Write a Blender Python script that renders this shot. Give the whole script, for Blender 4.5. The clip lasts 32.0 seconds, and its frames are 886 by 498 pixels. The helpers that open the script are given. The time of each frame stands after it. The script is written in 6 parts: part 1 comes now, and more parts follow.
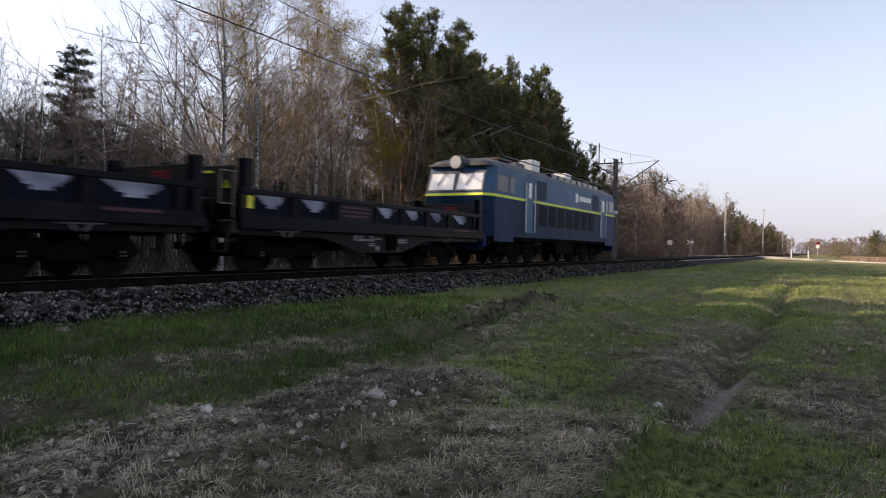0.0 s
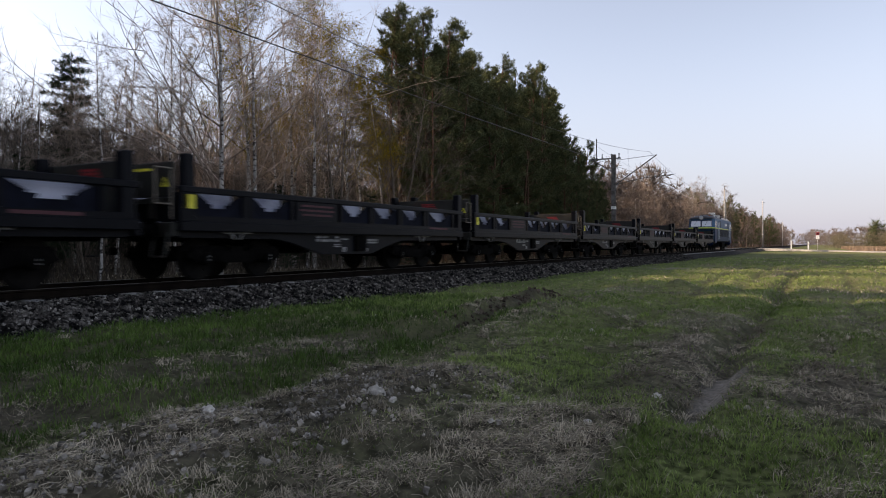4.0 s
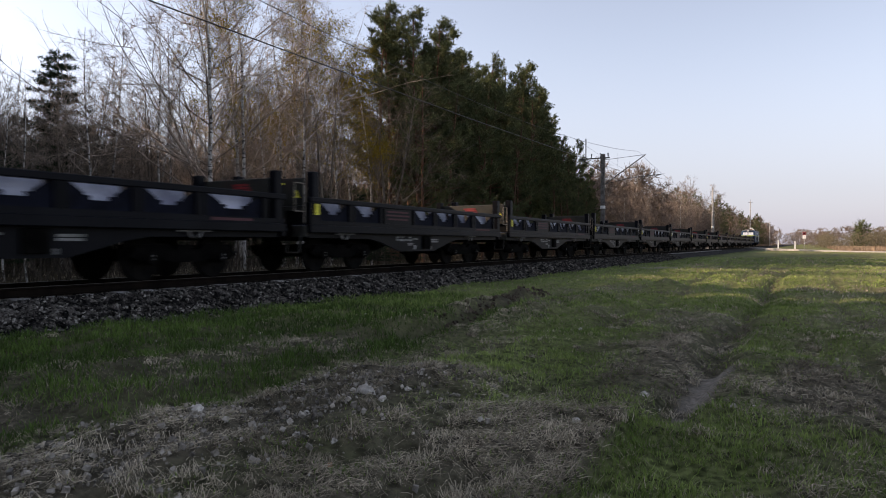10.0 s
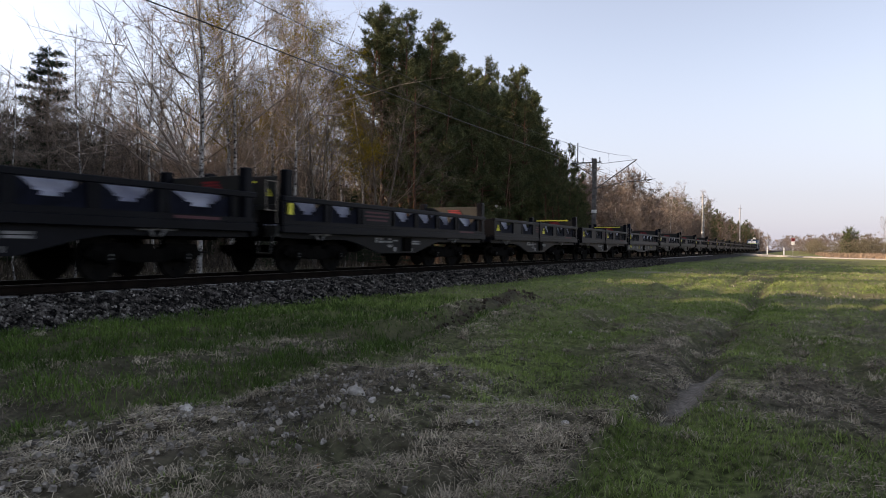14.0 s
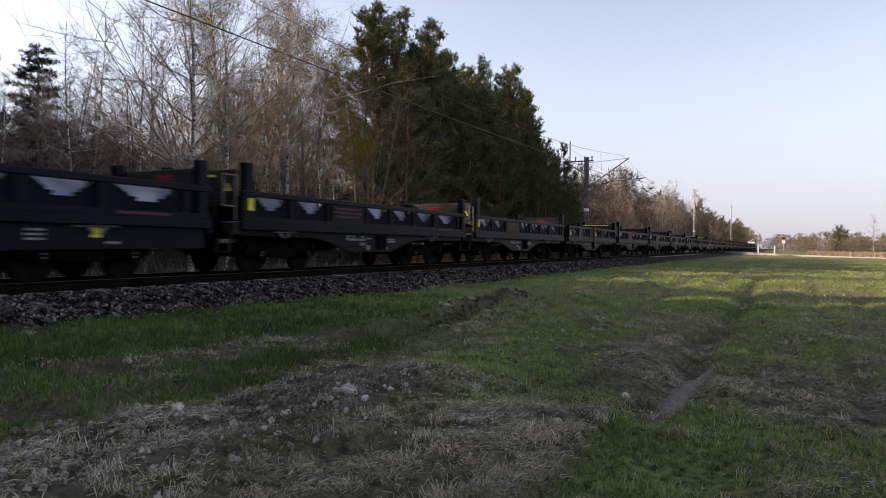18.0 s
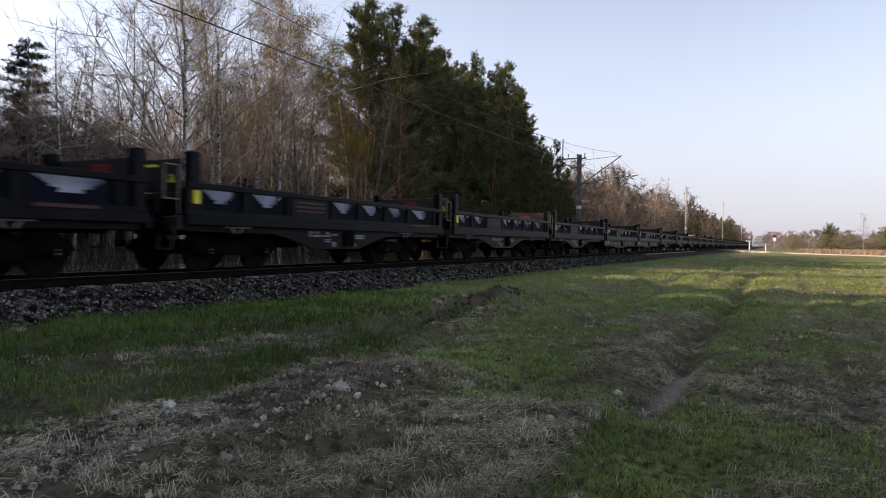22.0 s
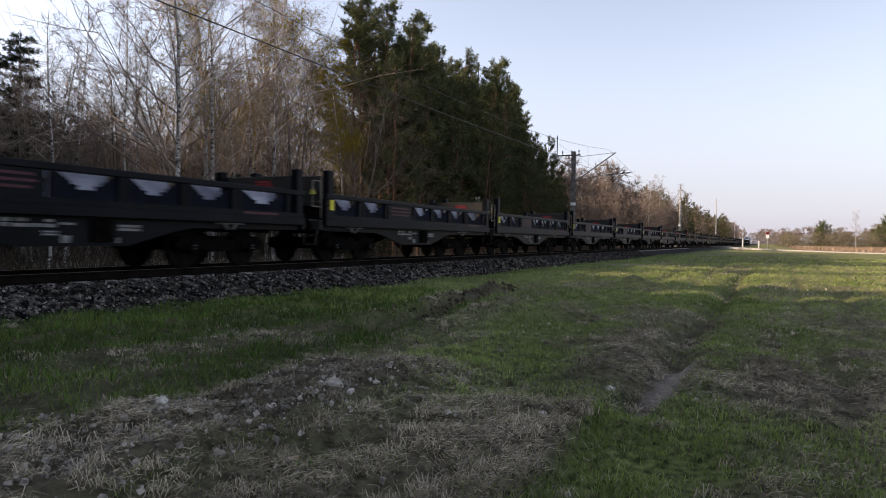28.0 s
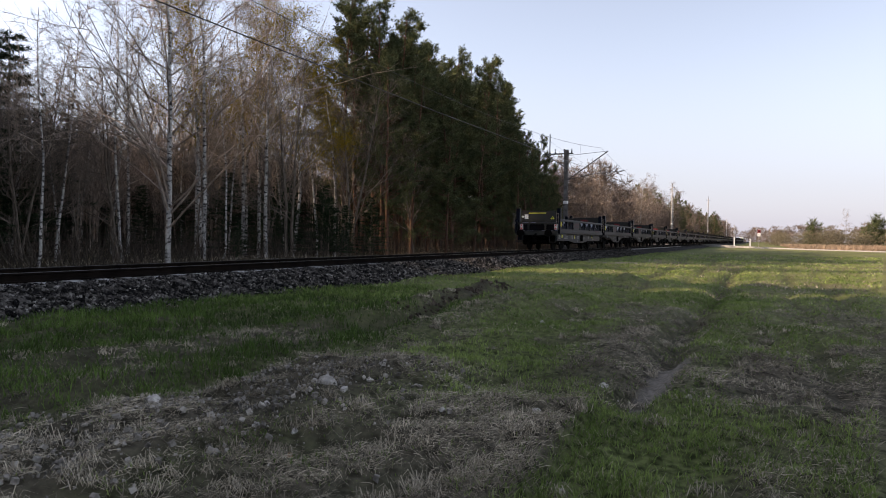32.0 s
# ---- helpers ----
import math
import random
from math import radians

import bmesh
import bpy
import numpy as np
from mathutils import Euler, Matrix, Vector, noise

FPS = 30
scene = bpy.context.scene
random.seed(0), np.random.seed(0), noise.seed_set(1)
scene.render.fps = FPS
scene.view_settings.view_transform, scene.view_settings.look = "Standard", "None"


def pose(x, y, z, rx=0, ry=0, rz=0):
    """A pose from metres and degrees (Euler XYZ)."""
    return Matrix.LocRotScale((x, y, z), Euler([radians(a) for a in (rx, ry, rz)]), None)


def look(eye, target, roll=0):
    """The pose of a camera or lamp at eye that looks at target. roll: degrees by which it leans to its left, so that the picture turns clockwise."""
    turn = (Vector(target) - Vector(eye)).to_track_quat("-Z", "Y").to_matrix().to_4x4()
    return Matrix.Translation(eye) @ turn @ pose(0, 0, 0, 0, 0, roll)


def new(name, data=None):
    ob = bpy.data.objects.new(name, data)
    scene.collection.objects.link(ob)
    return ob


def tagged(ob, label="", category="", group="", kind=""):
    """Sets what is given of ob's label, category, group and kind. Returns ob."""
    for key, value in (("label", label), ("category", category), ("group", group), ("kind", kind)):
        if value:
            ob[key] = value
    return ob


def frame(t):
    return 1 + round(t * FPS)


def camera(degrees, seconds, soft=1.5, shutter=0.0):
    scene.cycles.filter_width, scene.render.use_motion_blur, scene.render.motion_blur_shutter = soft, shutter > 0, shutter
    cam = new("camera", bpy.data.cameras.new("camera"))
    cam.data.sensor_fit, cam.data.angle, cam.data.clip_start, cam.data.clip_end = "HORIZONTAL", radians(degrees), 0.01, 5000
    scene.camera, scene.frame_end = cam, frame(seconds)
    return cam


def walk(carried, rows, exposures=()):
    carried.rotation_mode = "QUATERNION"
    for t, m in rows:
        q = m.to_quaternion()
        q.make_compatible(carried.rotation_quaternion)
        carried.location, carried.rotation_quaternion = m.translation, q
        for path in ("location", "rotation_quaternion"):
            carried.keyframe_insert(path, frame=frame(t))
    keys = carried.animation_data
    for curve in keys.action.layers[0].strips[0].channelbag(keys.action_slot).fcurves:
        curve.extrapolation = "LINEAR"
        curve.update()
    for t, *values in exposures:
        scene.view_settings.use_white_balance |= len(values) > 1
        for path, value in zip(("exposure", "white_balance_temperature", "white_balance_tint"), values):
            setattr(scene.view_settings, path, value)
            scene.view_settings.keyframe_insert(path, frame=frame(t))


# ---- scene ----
# The railway runs along +Y at x = TX; the camera stands beside it at the origin.
TX, RZ, EYE = -12.4, 0.61, 1.35
TAU = 2 * math.pi


def heading(yaw, pitch, roll, dx=0, dy=0, dz=0):
    """A hand-held camera pose: degrees left of +Y, degrees up, roll and a small sway of the hand."""
    e = Vector((dx, dy, EYE + dz))
    y, p = radians(yaw), radians(pitch)
    return look(e, e + Vector((-math.sin(y) * math.cos(p), math.cos(y) * math.cos(p), math.sin(p))), roll)


cam = camera(67, 32.0, soft=1.0, shutter=0.3)
walk(cam, [(r[0], heading(*r[1:])) for r in [
    (0, 29.289, -0.320, 1.260, -0.054, 0.040, 0.020),
    (0.5, 29.240, -0.568, 0.603, -0.054, 0.025, 0.011),
    (1, 29.299, -0.508, 0.302, -0.037, 0.019, 0.010),
    (1.5, 29.355, -0.462, 0.140, -0.023, 0.015, 0.009),
    (2, 29.383, -0.421, 0.050, -0.014, 0.014, 0.008),
    (2.5, 29.380, -0.373, -0.044, -0.008, 0.013, 0.004),
    (3, 29.368, -0.353, -0.084, -0.005, 0.014, 0.002),
    (3.5, 29.349, -0.353, -0.080, -0.006, 0.015, 0.001),
    (5.5, 29.096, -0.354, -0.152, -0.004, 0.009, -0.002),
    (6, 28.994, -0.400, -0.038, -0.006, 0.006, 0.001),
    (6.5, 28.909, -0.421, 0.003, -0.006, 0.003, 0.003),
    (7, 28.835, -0.422, -0.001, -0.006, 0.005, 0.002),
    (7.5, 28.758, -0.419, -0.006, -0.006, 0.007, -0.002),
    (8, 28.672, -0.420, -0.001, -0.005, 0.006, -0.002),
    (8.5, 28.589, -0.422, -0.003, -0.003, 0.002, -0.001),
    (9, 28.526, -0.427, -0.005, -0.001, 0.001, -0.000),
    (9.5, 28.472, -0.440, 0.009, -0.000, 0.002, 0.001),
    (10, 28.421, -0.446, 0.023, 0.001, 0.002, 0.003),
    (10.5, 28.366, -0.436, -0.008, 0.005, 0.001, 0.003),
    (11, 28.301, -0.418, -0.044, 0.007, -0.000, -0.000),
    (11.5, 28.210, -0.404, 0.033, 0.008, -0.004, -0.000),
    (12, 28.086, -0.388, 0.206, 0.007, -0.008, 0.003),
    (12.5, 27.968, -0.334, 0.336, 0.006, -0.008, 0.003),
    (13, 27.866, -0.272, 0.443, 0.007, -0.008, 0.001),
    (13.5, 27.760, -0.248, 0.579, 0.005, -0.008, 0.001),
    (14, 27.669, -0.235, 0.651, 0.004, -0.006, 0.000),
    (14.5, 27.599, -0.219, 0.661, 0.005, -0.004, -0.002),
    (16.5, 27.289, -0.318, 0.730, -0.004, 0.004, -0.001),
    (17, 27.244, -0.309, 0.708, 0.001, -0.005, -0.001),
    (17.5, 27.163, -0.308, 0.657, 0.004, -0.007, -0.003),
    (18, 27.031, -0.357, 0.647, 0.003, -0.006, -0.004),
    (18.5, 26.886, -0.436, 0.671, 0.001, -0.004, -0.004),
    (19, 26.764, -0.516, 0.691, 0.000, -0.003, -0.003),
    (19.5, 26.670, -0.584, 0.716, 0.000, -0.002, -0.002),
    (20, 26.587, -0.623, 0.746, 0.002, -0.001, 0.000),
    (20.5, 26.519, -0.626, 0.760, 0.002, 0.001, -0.000),
    (21, 26.476, -0.608, 0.749, 0.001, 0.003, -0.003),
    (21.5, 26.442, -0.600, 0.744, 0.002, 0.001, -0.003),
    (22, 26.412, -0.605, 0.756, 0.000, -0.002, -0.002),
    (22.5, 26.413, -0.613, 0.773, 0.002, -0.004, -0.000),
    (23, 26.438, -0.622, 0.789, 0.006, -0.006, 0.002),
    (23.5, 26.459, -0.609, 0.753, 0.007, -0.004, -0.000),
    (24, 26.454, -0.597, 0.681, 0.007, -0.000, -0.004),
    (24.5, 26.402, -0.633, 0.692, 0.006, -0.001, -0.002),
    (25, 26.336, -0.671, 0.712, 0.006, -0.004, -0.001),
    (25.5, 26.284, -0.664, 0.608, 0.010, -0.003, -0.005),
    (27.5, 25.987, -0.845, 0.825, 0.002, 0.004, -0.006),
    (28, 25.926, -0.893, 0.854, 0.007, 0.000, -0.005),
    (28.5, 25.865, -0.932, 0.877, 0.010, -0.001, -0.004),
    (29, 25.794, -0.962, 0.902, 0.009, -0.003, -0.004),
    (29.5, 25.720, -0.992, 0.929, 0.009, -0.004, -0.005),
    (30, 25.651, -1.022, 0.948, 0.007, -0.001, -0.006),
    (30.5, 25.570, -1.051, 0.962, 0.004, 0.001, -0.007),
    (31, 25.458, -1.054, 0.939, 0.002, 0.001, -0.009),
    (31.5, 25.368, -1.027, 0.861, 0.001, 0.003, -0.012),
    (32, 25.318, -1.016, 0.801, -0.001, 0.005, -0.013),
]], [(0, 1.10, 6850, 17), (2, 0.98, 6850, 17), (6, 0.99, 6850, 17), (11, 0.96, 6850, 17), (13, 1.03, 6850, 17), (17, 1.08, 6850, 17), (23, 1.08, 6850, 17), (30, 1.12, 6850, 17), (32, 1.12, 6850, 17)])

# ---- daylight: a low evening sun behind the wood, clear hazy sky ----
SUN_AZ, SUN_EL = radians(-110), radians(27)
to_sun = Vector((math.sin(SUN_AZ) * math.cos(SUN_EL), math.cos(SUN_AZ) * math.cos(SUN_EL), math.sin(SUN_EL)))
world = bpy.data.worlds.new("sky")
scene.world = world
world.use_nodes = True
wt = world.node_tree
sky = wt.nodes.new("ShaderNodeTexSky")
sky.sky_type, sky.sun_disc, sky.sun_elevation, sky.sun_rotation = "NISHITA", False, SUN_EL, SUN_AZ
sky.air_density, sky.dust_density, sky.ozone_density = 1.0, 1.0, 2.2
haze = wt.nodes.new("ShaderNodeHueSaturation")
haze.inputs["Saturation"].default_value = 0.62
wt.links.new(sky.outputs["Color"], haze.inputs["Color"])
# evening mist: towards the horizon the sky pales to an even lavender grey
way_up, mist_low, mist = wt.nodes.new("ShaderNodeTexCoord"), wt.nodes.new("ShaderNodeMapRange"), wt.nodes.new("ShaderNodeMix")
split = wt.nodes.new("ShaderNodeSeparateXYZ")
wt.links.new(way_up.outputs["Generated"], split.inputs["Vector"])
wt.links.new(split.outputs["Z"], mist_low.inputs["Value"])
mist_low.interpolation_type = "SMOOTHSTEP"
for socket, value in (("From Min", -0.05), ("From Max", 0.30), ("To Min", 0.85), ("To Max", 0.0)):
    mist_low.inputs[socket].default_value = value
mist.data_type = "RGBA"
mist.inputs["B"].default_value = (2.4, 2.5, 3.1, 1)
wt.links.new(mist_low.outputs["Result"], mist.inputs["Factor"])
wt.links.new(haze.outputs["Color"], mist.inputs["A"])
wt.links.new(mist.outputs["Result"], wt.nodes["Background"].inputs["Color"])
wt.nodes["Background"].inputs["Strength"].default_value = 0.118
sun = new("sun", bpy.data.lights.new("sun", "SUN"))
sun.data.energy, sun.data.angle, sun.data.color = 4.6, radians(0.6), (1.0, 0.80, 0.58)
sun.matrix_world = look(to_sun * 300, (0, 0, 0))


# ---- materials ----
def material(name, dark, light, rough=0.8, scale=6.0, fine=60.0, bump=0.3, depth=0.01, metal=0.0, island=0.0, random_ob=0.0,
             stretch=(1, 1, 1), specular=0.4, spread=(0.35, 0.65)):
    """Two-scale colour variation between two tones, fine relief, and a chance tone for each island or object."""
    m = bpy.data.materials.new(name)
    m.use_nodes = True
    t, nt = m.node_tree.nodes, m.node_tree
    b = t["Principled BSDF"]
    b.inputs["Roughness"].default_value, b.inputs["Metallic"].default_value = rough, metal
    b.inputs["Specular IOR Level"].default_value = specular
    co, mp = t.new("ShaderNodeTexCoord"), t.new("ShaderNodeMapping")
    mp.inputs["Scale"].default_value = stretch
    nt.links.new(co.outputs["Object"], mp.inputs["Vector"])
    n1, n2 = t.new("ShaderNodeTexNoise"), t.new("ShaderNodeTexNoise")
    n1.inputs["Scale"].default_value, n1.inputs["Detail"].default_value = scale, 5
    n2.inputs["Scale"].default_value, n2.inputs["Detail"].default_value = fine, 4
    for n in (n1, n2):
        nt.links.new(mp.outputs["Vector"], n.inputs["Vector"])
    add = t.new("ShaderNodeMath")
    add.operation = "MULTIPLY_ADD"
    nt.links.new(n2.outputs["Fac"], add.inputs[0])
    add.inputs[1].default_value = 0.4
    nt.links.new(n1.outputs["Fac"], add.inputs[2])
    ramp = t.new("ShaderNodeMapRange")
    ramp.inputs["From Min"].default_value, ramp.inputs["From Max"].default_value = spread[0] + 0.2, spread[1] + 0.2
    nt.links.new(add.outputs[0], ramp.inputs["Value"])
    mix = t.new("ShaderNodeMix")
    mix.data_type = "RGBA"
    mix.inputs["A"].default_value, mix.inputs["B"].default_value = (*dark, 1), (*light, 1)
    nt.links.new(ramp.outputs["Result"], mix.inputs["Factor"])
    out = mix.outputs["Result"]
    if island or random_ob:
        src = t.new("ShaderNodeNewGeometry").outputs["Random Per Island"] if island else t.new("ShaderNodeObjectInfo").outputs["Random"]
        amt = island or random_ob
        mr = t.new("ShaderNodeMapRange")
        mr.inputs["To Min"].default_value, mr.inputs["To Max"].default_value = 1 - amt, 1 + amt
        nt.links.new(src, mr.inputs["Value"])
        hs = t.new("ShaderNodeHueSaturation")
        nt.links.new(out, hs.inputs["Color"])
        nt.links.new(mr.outputs["Result"], hs.inputs["Value"])
        out = hs.outputs["Color"]
    nt.links.new(out, b.inputs["Base Color"])
    if bump:
        bp = t.new("ShaderNodeBump")
        bp.inputs["Strength"].default_value, bp.inputs["Distance"].default_value = bump, depth
        nt.links.new(add.outputs[0], bp.inputs["Height"])
        nt.links.new(bp.outputs["Normal"], b.inputs["Normal"])
    return m


def bark_birch():
    """White birch bark with dark cross bands and rough dark patches low on the stem."""
    m = material("birch bark", (0.20, 0.19, 0.175), (0.52, 0.50, 0.46), 0.75, 3, 40, 0.4, 0.01)
    nt, t = m.node_tree, m.node_tree.nodes
    co, mp, n = t.new("ShaderNodeTexCoord"), t.new("ShaderNodeMapping"), t.new("ShaderNodeTexNoise")
    mp.inputs["Scale"].default_value = (5, 5, 9)
    n.inputs["Scale"].default_value, n.inputs["Detail"].default_value = 1.0, 5
    nt.links.new(co.outputs["Object"], mp.inputs["Vector"])
    nt.links.new(mp.outputs["Vector"], n.inputs["Vector"])
    r = t.new("ShaderNodeMapRange")
    r.inputs["From Min"].default_value, r.inputs["From Max"].default_value = 0.52, 0.6
    nt.links.new(n.outputs["Fac"], r.inputs["Value"])
    mix = t.new("ShaderNodeMix")
    mix.data_type = "RGBA"
    old = t["Principled BSDF"].inputs["Base Color"].links[0].from_socket
    nt.links.new(r.outputs["Result"], mix.inputs["Factor"])
    nt.links.new(old, mix.inputs["A"])
    mix.inputs["B"].default_value = (0.035, 0.03, 0.027, 1)
    nt.links.new(mix.outputs["Result"], t["Principled BSDF"].inputs["Base Color"])
    return m


def camouflage(name, k):
    """Worn army paint: soft patches of olive, brown and black."""
    m = material(name, (0.028 * k, 0.031 * k, 0.024 * k), (0.062 * k, 0.058 * k, 0.046 * k), 0.65, 1.0, 30, 0.15, 0.004)
    nt, t = m.node_tree, m.node_tree.nodes
    co, n = t.new("ShaderNodeTexCoord"), t.new("ShaderNodeTexNoise")
    n.inputs["Scale"].default_value, n.inputs["Detail"].default_value = 0.9, 2
    nt.links.new(co.outputs["Object"], n.inputs["Vector"])
    r = t.new("ShaderNodeValToRGB")
    r.color_ramp.interpolation = "EASE"
    e = r.color_ramp.elements
    e[0].position, e[0].color = 0.40, (0.022 * k, 0.024 * k, 0.021 * k, 1)
    e[1].position, e[1].color = 0.46, (0.068 * k, 0.071 * k, 0.055 * k, 1)
    for p, c in ((0.55, (0.068 * k, 0.071 * k, 0.055 * k, 1)), (0.60, (0.105 * k, 0.064 * k, 0.05 * k, 1))):
        x = e.new(p)
        x.color = c
    mix = t.new("ShaderNodeMix")
    mix.data_type, mix.inputs["Factor"].default_value = "RGBA", 0.3
    nt.links.new(n.outputs["Fac"], r.inputs["Fac"])
    nt.links.new(r.outputs["Color"], mix.inputs["A"])
    nt.links.new(t["Principled BSDF"].inputs["Base Color"].links[0].from_socket, mix.inputs["B"])
    nt.links.new(mix.outputs["Result"], t["Principled BSDF"].inputs["Base Color"])
    return m


M = {}
M["birch"] = bark_birch()
M["bark"] = material("grey bark", (0.085, 0.070, 0.056), (0.21, 0.178, 0.145), 0.9, 3, 30, 0.6, 0.02, stretch=(3, 3, 0.6), specular=0.08)
M["pinebark"] = material("pine bark", (0.065, 0.042, 0.032), (0.17, 0.095, 0.062), 0.9, 2, 25, 0.7, 0.02, stretch=(3, 3, 0.7), specular=0.08)
M["twig"] = material("bare twigs", (0.080, 0.066, 0.053), (0.225, 0.188, 0.154), 0.8, 2, 20, 0, island=0.35, specular=0.08)
M["twig_birch"] = material("birch twigs", (0.15, 0.121, 0.098), (0.38, 0.315, 0.262), 0.8, 2, 20, 0, island=0.35, specular=0.08)
M["twig_red"] = material("reddish twigs", (0.12, 0.093, 0.076), (0.22, 0.176, 0.146), 0.8, 2, 20, 0, island=0.2, specular=0.08)
# darker twig tone that carries the low light under the trees
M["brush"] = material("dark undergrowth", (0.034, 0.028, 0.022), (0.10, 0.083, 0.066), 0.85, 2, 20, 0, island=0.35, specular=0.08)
M["bud"] = material("yellow-green buds", (0.14, 0.105, 0.01), (0.29, 0.215, 0.024), 0.8, 2, 20, 0, island=0.35, specular=0.08)
M["needle"] = material("pine needles", (0.046, 0.058, 0.026), (0.125, 0.138, 0.062), 0.7, 0.8, 8, 0, island=0.4, specular=0.08)
M["spruce"] = material("spruce needles", (0.012, 0.025, 0.012), (0.035, 0.055, 0.025), 0.7, 0.8, 8, 0, island=0.4, specular=0.08)
M["green"] = material("spring grass", (0.092, 0.140, 0.033), (0.250, 0.322, 0.096), 0.65, 0.5, 4, 0, island=0.35, specular=0.08)
# darker copy of the grass: the shade near the wood is in it
M["lush"] = material("long dark green grass", (0.030, 0.058, 0.012), (0.100, 0.158, 0.036), 0.65, 0.5, 4, 0, island=0.4, specular=0.08)
M["straw"] = material("dead grass", (0.13, 0.112, 0.082), (0.42, 0.37, 0.28), 0.8, 0.7, 6, 0, island=0.6, specular=0.08)
M["reed"] = material("tan reeds", (0.17, 0.122, 0.085), (0.32, 0.24, 0.172), 0.8, 0.7, 6, 0, island=0.3, specular=0.08)
# far twig tone with the distance haze put into it
M["twig_far"] = material("pale far twigs", (0.105, 0.092, 0.062), (0.20, 0.175, 0.12), 0.8, 2, 20, 0, island=0.3, specular=0.08)
# mast tone darkened: its backlit look is put into the colour
M["mast"] = material("sooty mast concrete", (0.07, 0.066, 0.06), (0.17, 0.16, 0.15), 0.9, 3, 40, 0.4, 0.01)
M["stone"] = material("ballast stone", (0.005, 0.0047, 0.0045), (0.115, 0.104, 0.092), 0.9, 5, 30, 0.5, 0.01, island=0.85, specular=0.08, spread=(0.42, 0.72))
# bed tone carries the shade in the gaps between stones
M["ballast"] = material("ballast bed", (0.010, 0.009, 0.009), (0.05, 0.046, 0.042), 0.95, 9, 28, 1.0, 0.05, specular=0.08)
M["rubble"] = material("pale rubble stone", (0.09, 0.082, 0.07), (0.33, 0.305, 0.262), 0.85, 8, 40, 0.5, 0.01, island=0.45, specular=0.08)
M["palestone"] = material("pale limestone", (0.30, 0.282, 0.25), (0.55, 0.525, 0.47), 0.85, 9, 50, 0.5, 0.01, random_ob=0.15, specular=0.08)
M["paleballast"] = material("pale ballast stone", (0.06, 0.056, 0.05), (0.24, 0.225, 0.20), 0.9, 6, 40, 0.5, 0.01, island=0.6, specular=0.08)
M["soil"] = material("dark turned soil", (0.034, 0.027, 0.020), (0.105, 0.085, 0.065), 0.95, 8, 40, 0.6, 0.02, island=0.4, specular=0.05)
M["brick"] = material("brick fragment", (0.40, 0.10, 0.04), (0.55, 0.18, 0.08), 0.9, 10, 60, 0.5, 0.01)
M["concrete"] = material("old concrete", (0.22, 0.21, 0.20), (0.42, 0.41, 0.39), 0.9, 4, 40, 0.4, 0.01, random_ob=0.15)
# near-black rail sides: the shadow on the rails is in this colour
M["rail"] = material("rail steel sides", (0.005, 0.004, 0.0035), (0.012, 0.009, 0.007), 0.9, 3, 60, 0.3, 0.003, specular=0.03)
M["railhead"] = material("polished rail head", (0.04, 0.038, 0.036), (0.09, 0.085, 0.08), 0.5, 1, 60, 0.1, 0.001, metal=0.6)
M["steel"] = material("dark galvanised steel", (0.05, 0.05, 0.05), (0.12, 0.12, 0.12), 0.6, 5, 50, 0.2, 0.003, metal=0.5)
M["wire"] = material("copper wire", (0.03, 0.03, 0.03), (0.06, 0.055, 0.05), 0.6, 5, 50, 0)
# one paint in two tones: darker as if shaded, lighter for the lit tail
M["camo"] = camouflage("dark camouflage paint", 0.22)
M["camo_lit"] = camouflage("sun-bleached camouflage paint", 0.27)
# gusset and wagon paints below real albedo: the train's shade is in them
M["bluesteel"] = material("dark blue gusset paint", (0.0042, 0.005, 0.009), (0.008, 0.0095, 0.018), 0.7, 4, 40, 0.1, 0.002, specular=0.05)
M["rustrail"] = material("worn pale handrail", (0.10, 0.085, 0.07), (0.24, 0.21, 0.17), 0.7, 9, 60, 0.1, 0.002)
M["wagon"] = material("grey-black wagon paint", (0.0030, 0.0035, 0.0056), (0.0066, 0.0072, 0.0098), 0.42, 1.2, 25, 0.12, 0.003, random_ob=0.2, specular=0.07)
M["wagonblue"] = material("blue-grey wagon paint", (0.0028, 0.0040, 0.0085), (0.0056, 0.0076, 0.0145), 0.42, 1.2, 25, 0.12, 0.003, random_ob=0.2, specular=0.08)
# near-black running gear: the shade beneath the wagons is in these colours
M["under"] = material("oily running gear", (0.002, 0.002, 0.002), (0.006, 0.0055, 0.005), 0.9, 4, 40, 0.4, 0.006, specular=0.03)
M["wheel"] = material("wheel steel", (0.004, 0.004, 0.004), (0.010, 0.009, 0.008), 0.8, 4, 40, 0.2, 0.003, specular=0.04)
M["cradle"] = material("pale cradle plates", (0.22, 0.23, 0.31), (0.44, 0.46, 0.55), 0.45, 1.5, 20, 0.15, 0.004, random_ob=0.2)
M["white"] = material("white lettering", (0.55, 0.55, 0.53), (0.78, 0.78, 0.76), 0.7, 6, 50, 0)
M["yellow"] = material("yellow marking", (0.55, 0.50, 0.03), (0.80, 0.74, 0.08), 0.6, 5, 50, 0)
M["red"] = material("red marking", (0.16, 0.012, 0.016), (0.26, 0.022, 0.026), 0.6, 5, 50, 0)
M["palered"] = material("faded red lettering", (0.045, 0.013, 0.017), (0.075, 0.02, 0.026), 0.7, 5, 50, 0)
M["black"] = material("black paint", (0.004, 0.004, 0.005), (0.009, 0.009, 0.010), 0.8, 5, 50, 0.1, 0.002, specular=0.04)
M["stencil"] = material("weathered white lettering", (0.10, 0.10, 0.10), (0.28, 0.28, 0.28), 0.8, 9, 60, 0)
